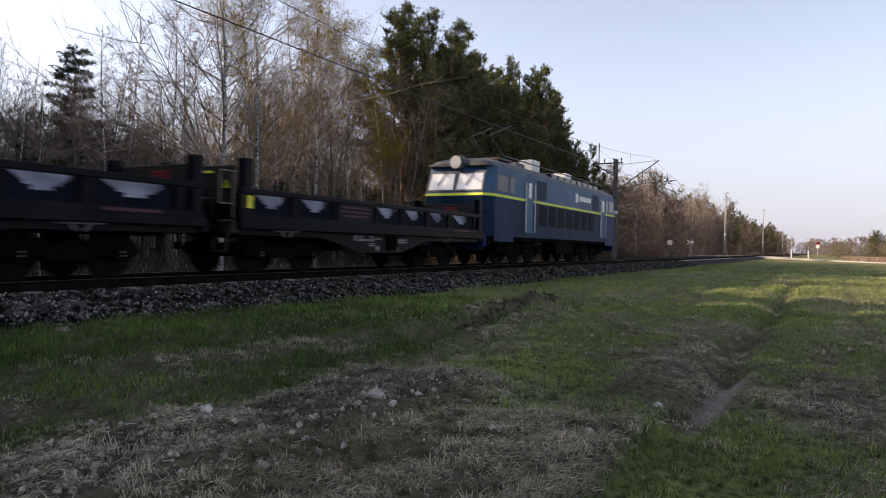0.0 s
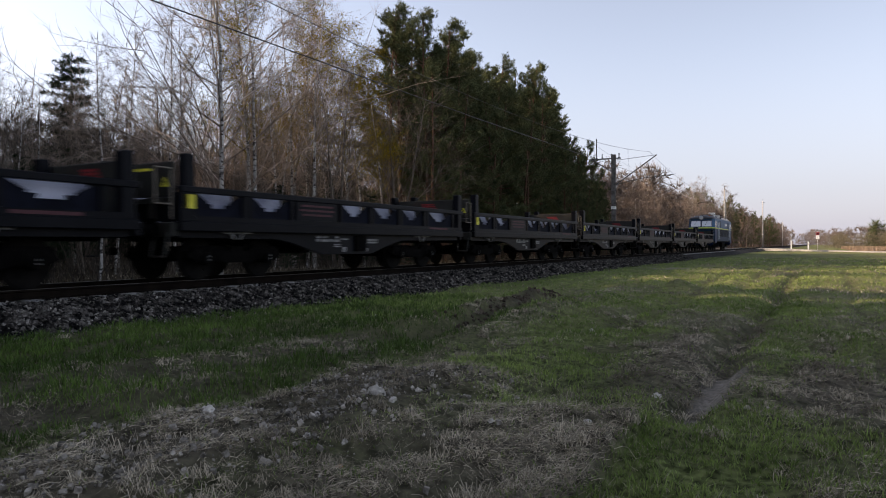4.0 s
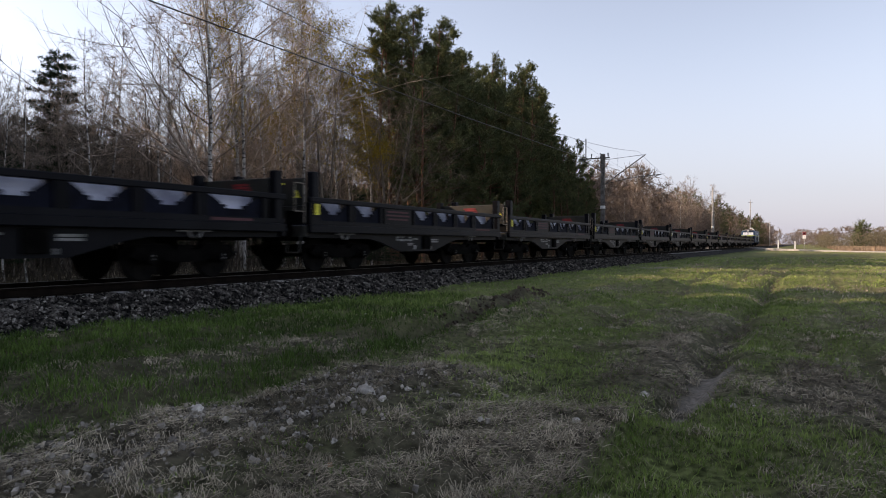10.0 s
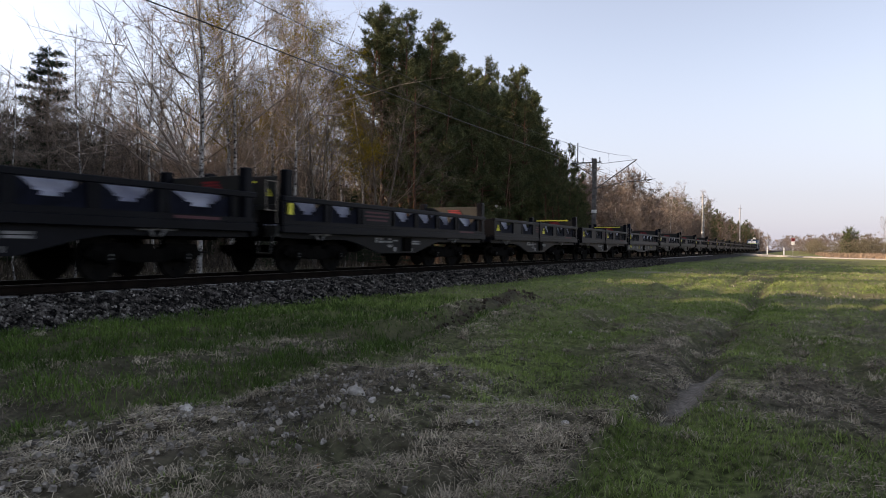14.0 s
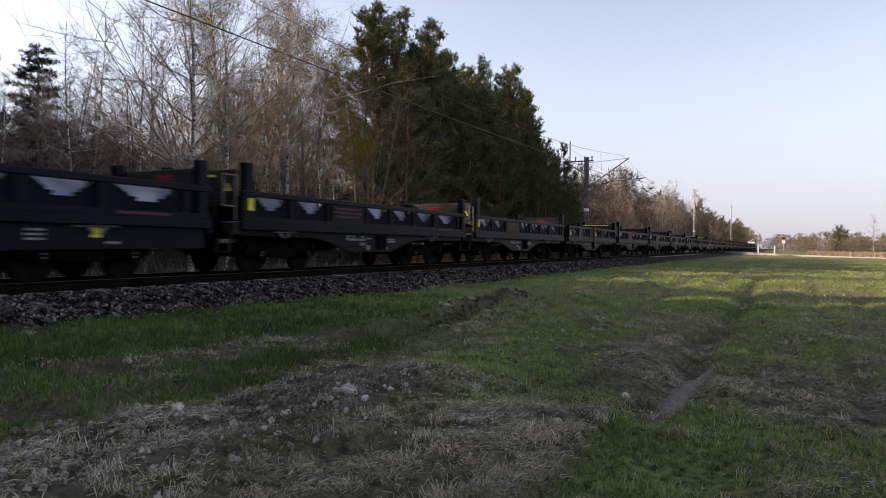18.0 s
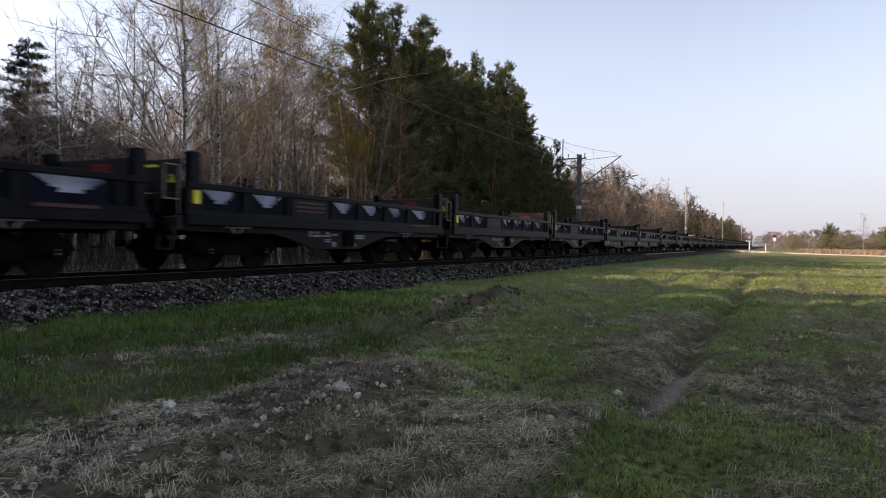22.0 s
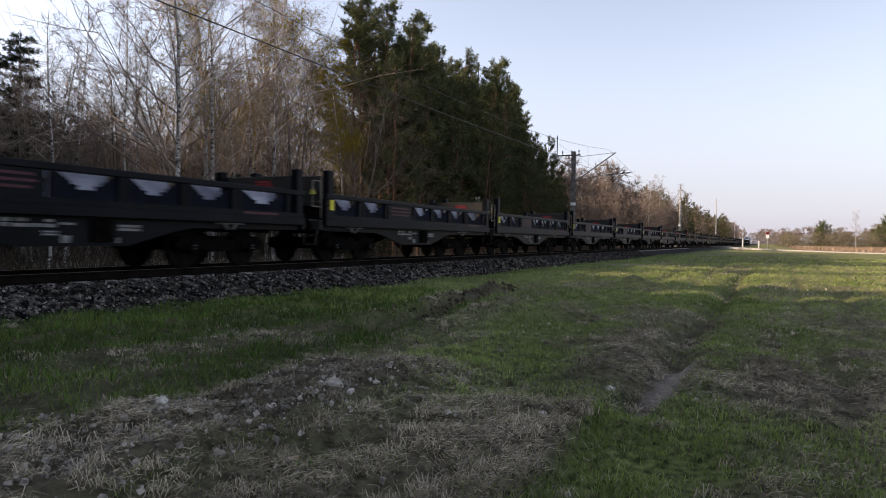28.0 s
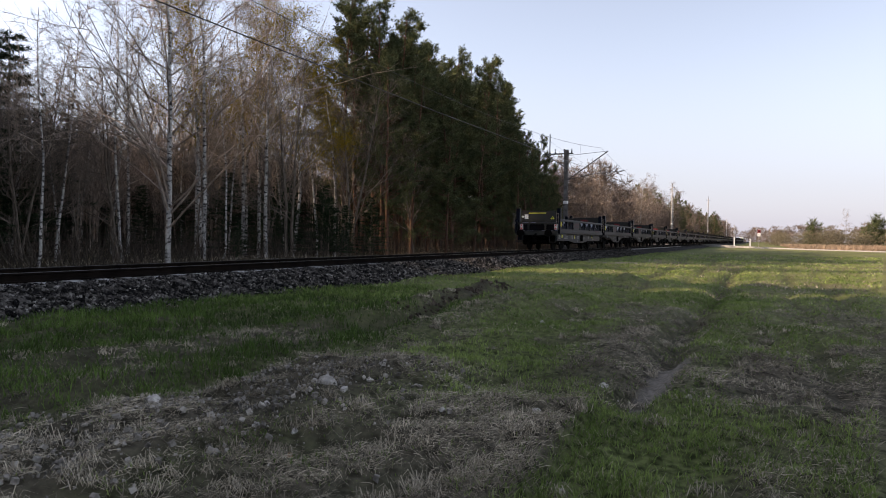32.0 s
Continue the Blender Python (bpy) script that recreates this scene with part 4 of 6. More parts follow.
for x, y, k in ((-21.6, 30.8, 0.26), (-22.6, 31.6, 0.32), (-22.0, 33.0, 0.24), (-23.6, 29.6, 0.3), (-22.4, 36.5, 0.3), (-21.8, 24.0, 0.14)):
    again(spr, x, y, 900 * k, k)
again(b_bud, -29.5, 33.0, 140, 1.0)
again(b_bud, -25.0, 32.0, 230, 0.85)
again(b_tall, -31, 36, 70, 1.05)
again(b_thin, -22.6, 14.9, 200, 0.74)
again(b_thin, -25.5, 14.6, 20, 0.6)
again(g_one, -23.5, 35.5, 40, 1.1)
again(b_bud, -24.2, 35.2, 310, 0.8)
again(b_tall, -23.6, 28.0, 210, 0.95)
again(b_tall, -27.5, 30.5, 20, 1.0)
again(b_thin, -29.0, 20.0, 130, 0.95)
again(b_thin, -24.0, 33.0, 250, 1.0)
again(g_one, -25.5, 37.5, 100, 1.05)
again(g_one, -22.0, 41.5, 300, 0.8)
for i in range(44):
    again(spr, -28 - 24 * tr.random(), 13 + 32 * (i + tr.random()) / 44, 360 * tr.random(), 0.2 + 0.32 * tr.random())
for i in range(20):
    y = 12 + 14 * (i + tr.random()) / 20
    again((g_two, g_two, g_two, b_thin)[i % 4], -26 - 16 * tr.random(), y, 360 * tr.random(), 0.6 + 0.25 * tr.random())
for i in range(30):
    y = 25 + 17 * (i + tr.random()) / 30
    again((b_thin, g_two, b_tall, g_one, b_thin)[i % 5], -23.5 - 20 * tr.random() ** 0.8, y, 360 * tr.random(), 0.75 + 0.3 * tr.random())


def edge_height(x, y):
    """How high the pine wood stands: it falls away towards its far end."""
    s = y * 27 / -x
    return 1.0 + (np.interp(s, (36, 50, 60, 67, 72, 82, 87, 95, 99), (16.5, 17.5, 18.5, 19.5, 17.4, 15, 12.8, 8.5, 5)) - 1) * -x / 27


for x, y, k in ((-27.6, 41.0, 1.02), (-24.6, 41.6, 0.97), (-28.4, 45.0, 1.06), (-25.2, 45.4, 1.0), (-30.5, 46.5, 1.1), (-27.0, 48.6, 1.04)):
    again(p_one if k < 1.05 else p_two, x, y, 97 * k * 9, k)
for i in range(92):
    y = 37 + 58 * (i + tr.random()) / 92
    x = -21.0 - 14 * tr.random() - 0.05 * (y - 38)
    if 44.5 < y * 27 / -x < 97:
        again((p_one, p_two, p_three)[i % 3], x, y, 360 * tr.random(), edge_height(x, y) / 18 * (0.85 + 0.17 * tr.random()))
for i, y in enumerate(np.arange(44, 80, 3.2)):
    x = -20.6 - 1.8 * tr.random()
    again(p_three, x, y + tr.random(), 360 * tr.random(), edge_height(x, y) / 18 * (0.7 + 0.25 * tr.random()))
for i in range(84):
    y = 92 + 125 * (i + tr.random()) / 84
    x = -22 - 20 * tr.random()
    again(g_red if i % 4 else b_tall, x, y, 360 * tr.random(), (0.78 + 0.0035 * (y - 92)) * (0.8 + 0.3 * tr.random()))
for i in range(64):
    y = 195 + 320 * (i + tr.random()) / 64
    again((p_three, p_two, p_three, g_red)[i % 4], -22 - 10 * tr.random(), y, 360 * tr.random(), 0.75 + 0.22 * tr.random())
# the same wood goes on behind the camera and keeps the low sun off the meadow
for i in range(56):
    y = -85 + 92 * (i + tr.random()) / 56
    again(p_dark, -24 - 24 * tr.random(), y, 360 * tr.random(), 0.9 + 0.25 * tr.random())
for i in range(44):
    y = -30 + 38 * (i + tr.random()) / 44
    again(p_dark, -23 - 18 * tr.random(), min(y, 6.5), 360 * tr.random(), 1.0 + 0.25 * tr.random())
for i in range(46):
    x = -44 - 30 * tr.random()
    again(p_dark, x, -x * 0.45 - 40 * tr.random(), 360 * tr.random(), 1.0 + 0.3 * tr.random())
for i in range(40):
    again(p_dark, -23.5 - 8 * tr.random(), -11 + 15 * (i + tr.random()) / 40, 360 * tr.random(), 0.95 + 0.25 * tr.random())
# the deeper wood and the hedges far across the meadow, too far off to tell single trees
deep = Tubes()
for i in range(620):
    y, x = 12 + 54 * tr.random(), -36 - 30 * tr.random()
    hh = (9 + 8 * tr.random()) * (1.0 if -x / y < 1.12 else 0.62)
    t = bend(tr, (x, y, 0), side_way(tr, (0, 0, 1), 0.05), hh, 4, 0.04, 0.03)
    deep.tube(t, np.linspace(0.07, 0.015, 5), 4)
    for j in range(15):
        p, ax = along(t, 0.22 + 0.77 * tr.random())
        l2 = bend(tr, p, side_way(tr, ax, 0.6), 1.0 + 2.4 * tr.random(), 2, 0.2, 0.08)
        deep.tube(l2, (0.025, 0.015, 0.006), 3)
        for k in range(4):
            p2, a2 = along(l2, tr.random())
            deep.tube(bend(tr, p2, side_way(tr, a2, 0.6), 0.7 + 0.7 * tr.random(), 1, 0.1, 0), (0.010, 0.004), 3)
tagged(new("deep_wood", deep.mesh("deep_wood", M["twig_birch"])), "deep leafless wood of thin grey stems", "woodland", kind="stuff")
brush = Tubes()
for i in range(2600):
    y, x = 8 + 95 * tr.random(), -19.5 - 26 * tr.random() ** 1.3
    z = floor_z(x, y)
    for j in range(3):
        brush.tube(bend(tr, (x + tr.normal(0, 0.2), y + tr.normal(0, 0.2), z), side_way(tr, (0, 0, 1), 0.35), 0.6 + 1.8 * tr.random(), 2, 0.15, 0.02), (0.012, 0.008, 0.003), 3)
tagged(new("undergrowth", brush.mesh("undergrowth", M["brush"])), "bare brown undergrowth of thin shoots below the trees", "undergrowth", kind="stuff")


def far_bushes(name, label, mat, spots, count=60, fine=0.15):
    w = Tubes()
    for x, y, hh, ww in spots:
        top = hh * (0.75 + 0.5 * tr.random())
        for j in range(count):
            f = tr.random() ** 0.9
            needles(w, tr, (x + tr.normal(0, ww * 0.45) * (1.1 - 0.6 * f), y + tr.normal(0, ww * 0.4), top * f * 0.9), top * fine, 12, (0, 0, 0.9), 0.045)
    tagged(new(name, w.mesh(name, mat, False)), label, "bushes", kind="stuff")


# added dark backdrop that keeps sky light out at ground level
far_bushes("thicket", "dense shade-darkened thicket added deep in the wood", M["brush"],
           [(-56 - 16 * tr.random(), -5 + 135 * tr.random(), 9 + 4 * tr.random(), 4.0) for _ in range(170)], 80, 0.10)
far_bushes("pine_undergrowth", "shade-darkened undergrowth behind the pines", M["brush"],
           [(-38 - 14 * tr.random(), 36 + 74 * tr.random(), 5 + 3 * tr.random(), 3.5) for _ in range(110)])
far_bushes("willow_thicket", "far bare willow thicket across the meadow", M["twig_far"],
           [(4 + 120 * tr.random() ** 1.2, 255 + 40 * tr.random(), 3.6 + 2.4 * tr.random(), 4.5) for _ in range(150)], 80, 0.12)
far_bushes("far_wood_edge", "hazy far wood edge beyond the crossing", M["twig_red"],
           [(-25 - 16 * tr.random(), 120 + 500 * tr.random() ** 0.8, 9 + 7 * tr.random(), 5) for _ in range(130)], 130, 0.10)
far_bushes("brown_wood", "dense leafless brown wood beside the line", M["twig_red"],
           [(-25 - 14 * tr.random(), 92 + 130 * tr.random(), 9 + 5 * tr.random(), 3.5) for _ in range(110)], 130, 0.065)
far_bushes("distant_wood", "distant hazy wood on the horizon", M["twig_red"],
           [(-60 + 420 * tr.random(), 800 + 200 * tr.random(), 15 + 8 * tr.random(), 12) for _ in range(90)], 90)
far_bushes("far_pines", "dark far pines above the thicket", M["needle"],
           [(x + tr.normal(0, 1), 275, 8 + 2.5 * tr.random(), 2.5) for x in (17, 19, 34, 36, 38) for _ in range(2)])
again(b_tall, 24.0, 240, 40, 0.72)


# ---- the train ----
# A wagon's space: x across, y along the train from its rear end wall, z above the rail.
OPENINGS = ((0.42, 1.62), (1.95, 3.15), (5.15, 6.35), (6.62, 7.82), (8.10, 9.30), (9.62, 11.2))
WL = 12.0


def wheelset(parent, y, r=0.46):
    """An axle with its two wheels: one rigid piece."""
    bm = bmesh.new()
    rod(bm, (-0.95, 0, 0), (0.95, 0, 0), 0.075, n=10)
    for s in (-0.75, 0.75):
        o = 0.06 if s > 0 else -0.06
        rod(bm, (s, 0, 0), (s + o, 0, 0), r, r - 0.01, 24)
        rod(bm, (s - o * 0.6, 0, 0), (s, 0, 0), r + 0.028, n=24)
        for k in range(6):
            a = TAU * k / 6
            rod(bm, (s + o, 0.25 * math.cos(a), 0.25 * math.sin(a)), (s + o * 1.2, 0.25 * math.cos(a), 0.25 * math.sin(a)), 0.05, n=6)
        rod(bm, (s + o, 0, 0), (s + o * 2, 0, 0), 0.13, 0.11, 12)
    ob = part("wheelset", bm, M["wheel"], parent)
    ob.location = (0, y, r)
    return ob


def bogie(top, y, base=1.8):
    bm = bmesh.new()
    for s in (-1.0, 1.0):
        slab(bm, [(-1.35, 0.50), (-1.2, 0.72), (-0.45, 0.74), (-0.3, 0.62), (0.3, 0.62), (0.45, 0.74), (1.2, 0.72), (1.35, 0.50), (1.2, 0.42), (0.62, 0.44), (0.4, 0.36), (-0.4, 0.36), (-0.62, 0.44), (-1.2, 0.42)], 0, s - 0.06, s + 0.06)
    box(bm, -1.0, 1.0, -0.2, 0.2, 0.45, 0.72)
    box(bm, -0.9, 0.9, -1.3, -1.2, 0.5, 0.62)
    box(bm, -0.9, 0.9, 1.2, 1.3, 0.5, 0.62)
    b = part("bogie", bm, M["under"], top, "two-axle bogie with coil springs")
    b.location.y = y
    for a in (-base / 2, base / 2):
        wheelset(b, a)
        for s in (-1.0, 1.0):
            bm = bmesh.new()
            o = 0.16 if s > 0 else -0.16
            rod(bm, (s, a, 0.46), (s + o, a, 0.46), 0.14, 0.12, 12)
            part("axle_box", bm, M["under"], b)
            for d in (-0.24, 0.24):
                part("coil_spring", rod(bmesh.new(), (s, a + d, 0.40), (s, a + d, 0.66), 0.10, 0.10, 8), M["under"], b)
            # two pale bars painted for the glint on the axle box
            for z in (0.42, 0.49) if s > 0 else ():
                part("axle_box_mark", boxes((*sorted((s + o * 0.98, s + o * 1.05)), a - 0.014, a + 0.014, z, z + 0.03)), M["stencil"], b)
    return b


def buffers(top, y, way):
    for s in (-0.875, 0.875):
        bm = bmesh.new()
        rod(bm, (s, y, 1.05), (s, y + 0.35 * way, 1.05), 0.12, 0.10, 12)
        rod(bm, (s, y + 0.35 * way, 1.05), (s, y + 0.50 * way, 1.05), 0.07, 0.07, 10)
        rod(bm, (s, y + 0.50 * way, 1.05), (s, y + 0.54 * way, 1.05), 0.23, 0.22, 18)
        part("buffer", bm, M["under"], top)
    bm = bmesh.new()
    rod(bm, (0, y, 1.0), (0, y + 0.3 * way, 0.98), 0.06, 0.05, 8)
    rod(bm, (0, y + 0.3 * way, 1.0), (0, y + 0.34 * way, 0.62), 0.035, 0.03, 8)
    box(bm, -0.12, 0.12, min(y + 0.32 * way, y + 0.38 * way), max(y + 0.32 * way, y + 0.38 * way), 0.55, 0.70)
    part("screw_coupling", bm, M["under"], top)


def bars(name, spec, depth, x, mat, top, label=""):
    """Plain bars in place of lettering on a side wall at x: y, z, length, height."""
    for y, z, l, h in spec:
        part(name, boxes((x, x + depth, y, y + l, z, z + h)), mat, top, label)


def triangle(top, x, y, z, size, axis):
    """A yellow warning triangle with a dark flash."""
    bm = bmesh.new()
    pts = [(-size / 2, 0), (size / 2, 0), (0, size * 0.87)]
    if axis == 1:
        slab(bm, [(x + a, z + b) for a, b in pts], 1, y - 0.012, y)
        t = part("warning_triangle", bm, M["yellow"], top, "yellow warning triangle")
        part("flash", boxes((x - 0.02, x + 0.02, y - 0.016, y - 0.0125, z + size * 0.15, z + size * 0.55)), M["black"], t)
    else:
        slab(bm, [(y + a, z + b) for a, b in pts], 0, x, x + 0.012)
        t = part("warning_triangle", bm, M["yellow"], top, "yellow warning triangle")
        part("flash", boxes((x + 0.0125, x + 0.016, y - 0.02, y + 0.02, z + size * 0.15, z + size * 0.55)), M["black"], t)


def rack(top, paint, side, openings, panel):
    """One side wall: rails, paired stakes, sloping cradle plates behind dark gussets."""
    x0, x1 = (1.30, 1.42) if side > 0 else (-1.42, -1.30)
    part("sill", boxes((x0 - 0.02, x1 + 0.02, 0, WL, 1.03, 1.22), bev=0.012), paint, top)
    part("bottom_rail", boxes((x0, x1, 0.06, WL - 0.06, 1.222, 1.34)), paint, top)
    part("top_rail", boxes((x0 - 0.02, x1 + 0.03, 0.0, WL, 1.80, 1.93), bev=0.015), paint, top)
    edges = sorted({e for o in openings for e in o} | {0.06, WL - 0.06})
    for o in openings:
        for y in (o[0] - 0.10, o[1] + 0.02):
            part("stake", boxes((x0 + 0.01, x1 + 0.015, y, y + 0.08, 1.342, 1.798)), paint, top)
        mid, half = (o[0] + o[1]) / 2, (o[1] - o[0]) / 2
        xi = x0 + 0.03 if side > 0 else x1 - 0.09
        for d in (-1, 1):
            bm = bmesh.new()
            slab(bm, [(mid + d * half, 1.342), (mid + d * half, 1.80), (mid + d * half * 0.94, 1.80), (mid + d * half * 0.52, 1.63), (mid + d * half * 0.54, 1.60), (mid + d * half * 0.30, 1.585), (mid + d * half * 0.34, 1.51), (mid + d * 0.001, 1.51), (mid + d * 0.001, 1.342)], 0, xi, xi + 0.05)
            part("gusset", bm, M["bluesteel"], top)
    if side > 0:
        if openings[0][0] > 0.6:
            part("side_panel", boxes((x0 + 0.02, x1 - 0.008, 0.165, openings[0][0] - 0.105, 1.342, 1.798)), paint, top)
        for a, b in zip(openings, openings[1:]):
            if b[0] - a[1] > 0.22 and not (panel and panel[0] - 0.3 < a[1] < panel[1]):
                part("side_panel", boxes((x0 + 0.02, x1 - 0.008, a[1] + 0.1, b[0] - 0.1, 1.342, 1.798)), paint, top)
    if panel:
        part("side_panel", boxes((x0 + 0.02, x1 - 0.005, panel[0], panel[1], 1.342, 1.798)), paint, top)
    part("corner_post", boxes((x0 - 0.06, x1 + 0.03, -0.02, 0.16, 1.225, 1.795)), paint, top)


def cradles(top, openings):
    """Pale plates that lean inward under the load space."""
    for o in openings:
        for s in (-1, 1):
            bm = bmesh.new()
            xa, xb = 1.08 * s, 1.27 * s
            vs = [bm.verts.new(p) for p in ((xa, o[0], 1.82), (xa, o[1], 1.82), (xb, o[1] - 0.05, 1.25), (xb, o[0] + 0.05, 1.25))]
            lo = [bm.verts.new((v.co.x, v.co.y, v.co.z - 0.05)) for v in vs]
            bm.faces.new(vs)
            bm.faces.new(lo[::-1])
            for i in range(4):
                bm.faces.new((vs[i], lo[i], lo[(i + 1) % 4], vs[(i + 1) % 4]))
            bmesh.ops.recalc_face_normals(bm, faces=bm.faces[:])
            part("cradle_plate", bm, M["cradle"], top, "pale sloping cradle plate")


def end_wall(top, paint, tail=False):
    """The tall rear bulkhead: camouflaged panel over an open frame."""
    # the tail wall's stronger light is in its lighter paint
    camo = M["camo_lit" if tail else "camo"]
    w = part("rear_wall", boxes((-1.02, 1.18, 0.0, 0.09, 1.72, 2.42), bev=0.015), camo, top, "camouflage-painted rear wall panel")
    part("yellow_bar", boxes((-0.55, 0.55, -0.012, -0.001, 2.26, 2.31)), M["yellow"], w)
    part("round_mark", rod(bmesh.new(), (-0.91, -0.012, 2.06), (-0.91, -0.001, 2.06), 0.07, n=14), M["white"], w)
    part("white_plate", boxes((-0.80, -0.58, -0.012, -0.001, 1.93, 2.2)), M["white"], w)
    triangle(w, 0.97, -0.001, 1.92, 0.22, 1)
    # black sheet that stands for the shade inside the open frame
    part("lower_panel", boxes((-1.28, 1.28, 0.095, 0.12, 1.225, 1.70)), M["black"], top)
    part("wall_frame", boxes((-1.32, 1.32, 0.01, 0.09, 1.60, 1.70), (-0.62, -0.52, 0.0, 0.08, 1.22, 1.6), (0.46, 0.56, 0.0, 0.08, 1.22, 1.6)), camo, top)
    for s in (-1.30, 1.30):
        part("tall_post", boxes((s - 0.10, s + 0.13, 0.10, 0.36, 1.225, 2.58), bev=0.02), paint, top)
    part("headstock", boxes((-1.32, 1.32, -0.12, 0.02, 0.92, 1.2), bev=0.015), camo, top)
    for s in (-1, 1):
        part("hand_rail", rods([(1.38 * s, -0.18, 1.25), (1.38 * s, -0.18, 2.25), (1.38 * s, -0.55, 2.25), (1.38 * s, -0.55, 1.55), (1.38 * s, -0.2, 1.55)], 0.016), M["rustrail"], top)
        part("step", rods([(1.25 * s, -0.15, 1.0), (1.25 * s, -0.25, 0.52), (0.85 * s, -0.25, 0.52), (0.85 * s, -0.15, 1.0)], 0.022), camo, top, "bent-tube foot step")
    if tail:
        for s in (-0.95, 1.22):
            t = part("tail_lamp", boxes((s - 0.09, s + 0.09, -0.17, -0.125, 1.28, 1.60), bev=0.01), M["white"], top, "white tail plate with red triangles")
            bm = bmesh.new()
            slab(bm, [(s - 0.075, 1.295), (s + 0.075, 1.295), (s, 1.43)], 1, -0.178, -0.171)
            slab(bm, [(s - 0.075, 1.585), (s + 0.075, 1.585), (s, 1.45)], 1, -0.178, -0.171)
            part("red_triangles", bm, M["tail"], t)


def front_wall(top, paint, bar=False):
    w = part("front_wall", boxes((-1.30, 1.30, WL - 0.10, WL, 1.22, 2.34), bev=0.015), M["camo"], top, "brown camouflaged front wall panel")
    for k in range(3):
        part("red_lettering", boxes((-0.22 + 0.04 * (k % 2), 0.42 - 0.05 * k, WL - 0.116, WL - 0.101, 2.03 + 0.07 * k, 2.08 + 0.07 * k)), M["red"], w, "red warning lettering shown as a bar")
    if bar:
        part("yellow_bar", boxes((-1.0, 0.9, WL - 0.14, WL - 0.102, 2.26, 2.33)), M["yellow"], w)
    for s in (-1.30, 1.30):
        part("tall_post", boxes((s - 0.10, s + 0.13, WL - 0.36, WL - 0.11, 1.225, 2.48), bev=0.02), paint, top)
    part("headstock", boxes((-1.32, 1.32, WL - 0.02, WL + 0.12, 0.92, 1.2), bev=0.015), paint, top)


def underframe(top, paint, deep):
    if deep:
        pts = [(0.05, 1.028), (0.05, 0.60), (3.2, 0.58), (4.6, 0.46), (6.6, 0.46), (8.0, 0.58), (WL - 0.05, 0.60), (WL - 0.05, 1.028)]
    else:
        pts = [(0.1, 1.028), (0.1, 0.90), (2.9, 0.88), (3.4, 0.80), (4.55, 0.50), (6.7, 0.50), (7.85, 0.80), (8.35, 0.88), (WL - 0.1, 0.90), (WL - 0.1, 1.028)]
    for s in (-1, 1):
        bm = bmesh.new()
        slab(bm, pts, 0, 1.20 * s - 0.05, 1.20 * s + 0.05)
        part("side_beam", bm, paint, top, "fish-bellied side beam")
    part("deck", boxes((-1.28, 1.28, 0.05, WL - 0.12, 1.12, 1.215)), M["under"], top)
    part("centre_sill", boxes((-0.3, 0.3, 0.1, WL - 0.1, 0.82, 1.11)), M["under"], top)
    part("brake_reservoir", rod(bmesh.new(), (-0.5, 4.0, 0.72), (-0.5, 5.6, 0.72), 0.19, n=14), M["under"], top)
    part("brake_box", boxes((1.256, 1.33, 5.9, 6.35, 0.58, 1.0), bev=0.01), M["under"], top)
    for y in (1.55, 9.35):
        bm = rods([(1.30, y - 0.4, 1.0), (1.34, y + 0.45, 1.01)], 0.018)
        rod(bm, (1.32, y - 0.15, 1.0), (1.32, y - 0.05, 0.86), 0.03, 0.02)
        rod(bm, (1.32, y + 0.2, 1.0), (1.32, y + 0.1, 0.86), 0.03, 0.02)
        part("lashing_lever", bm, M["stencil"], top, "pale folding lever on the sill")


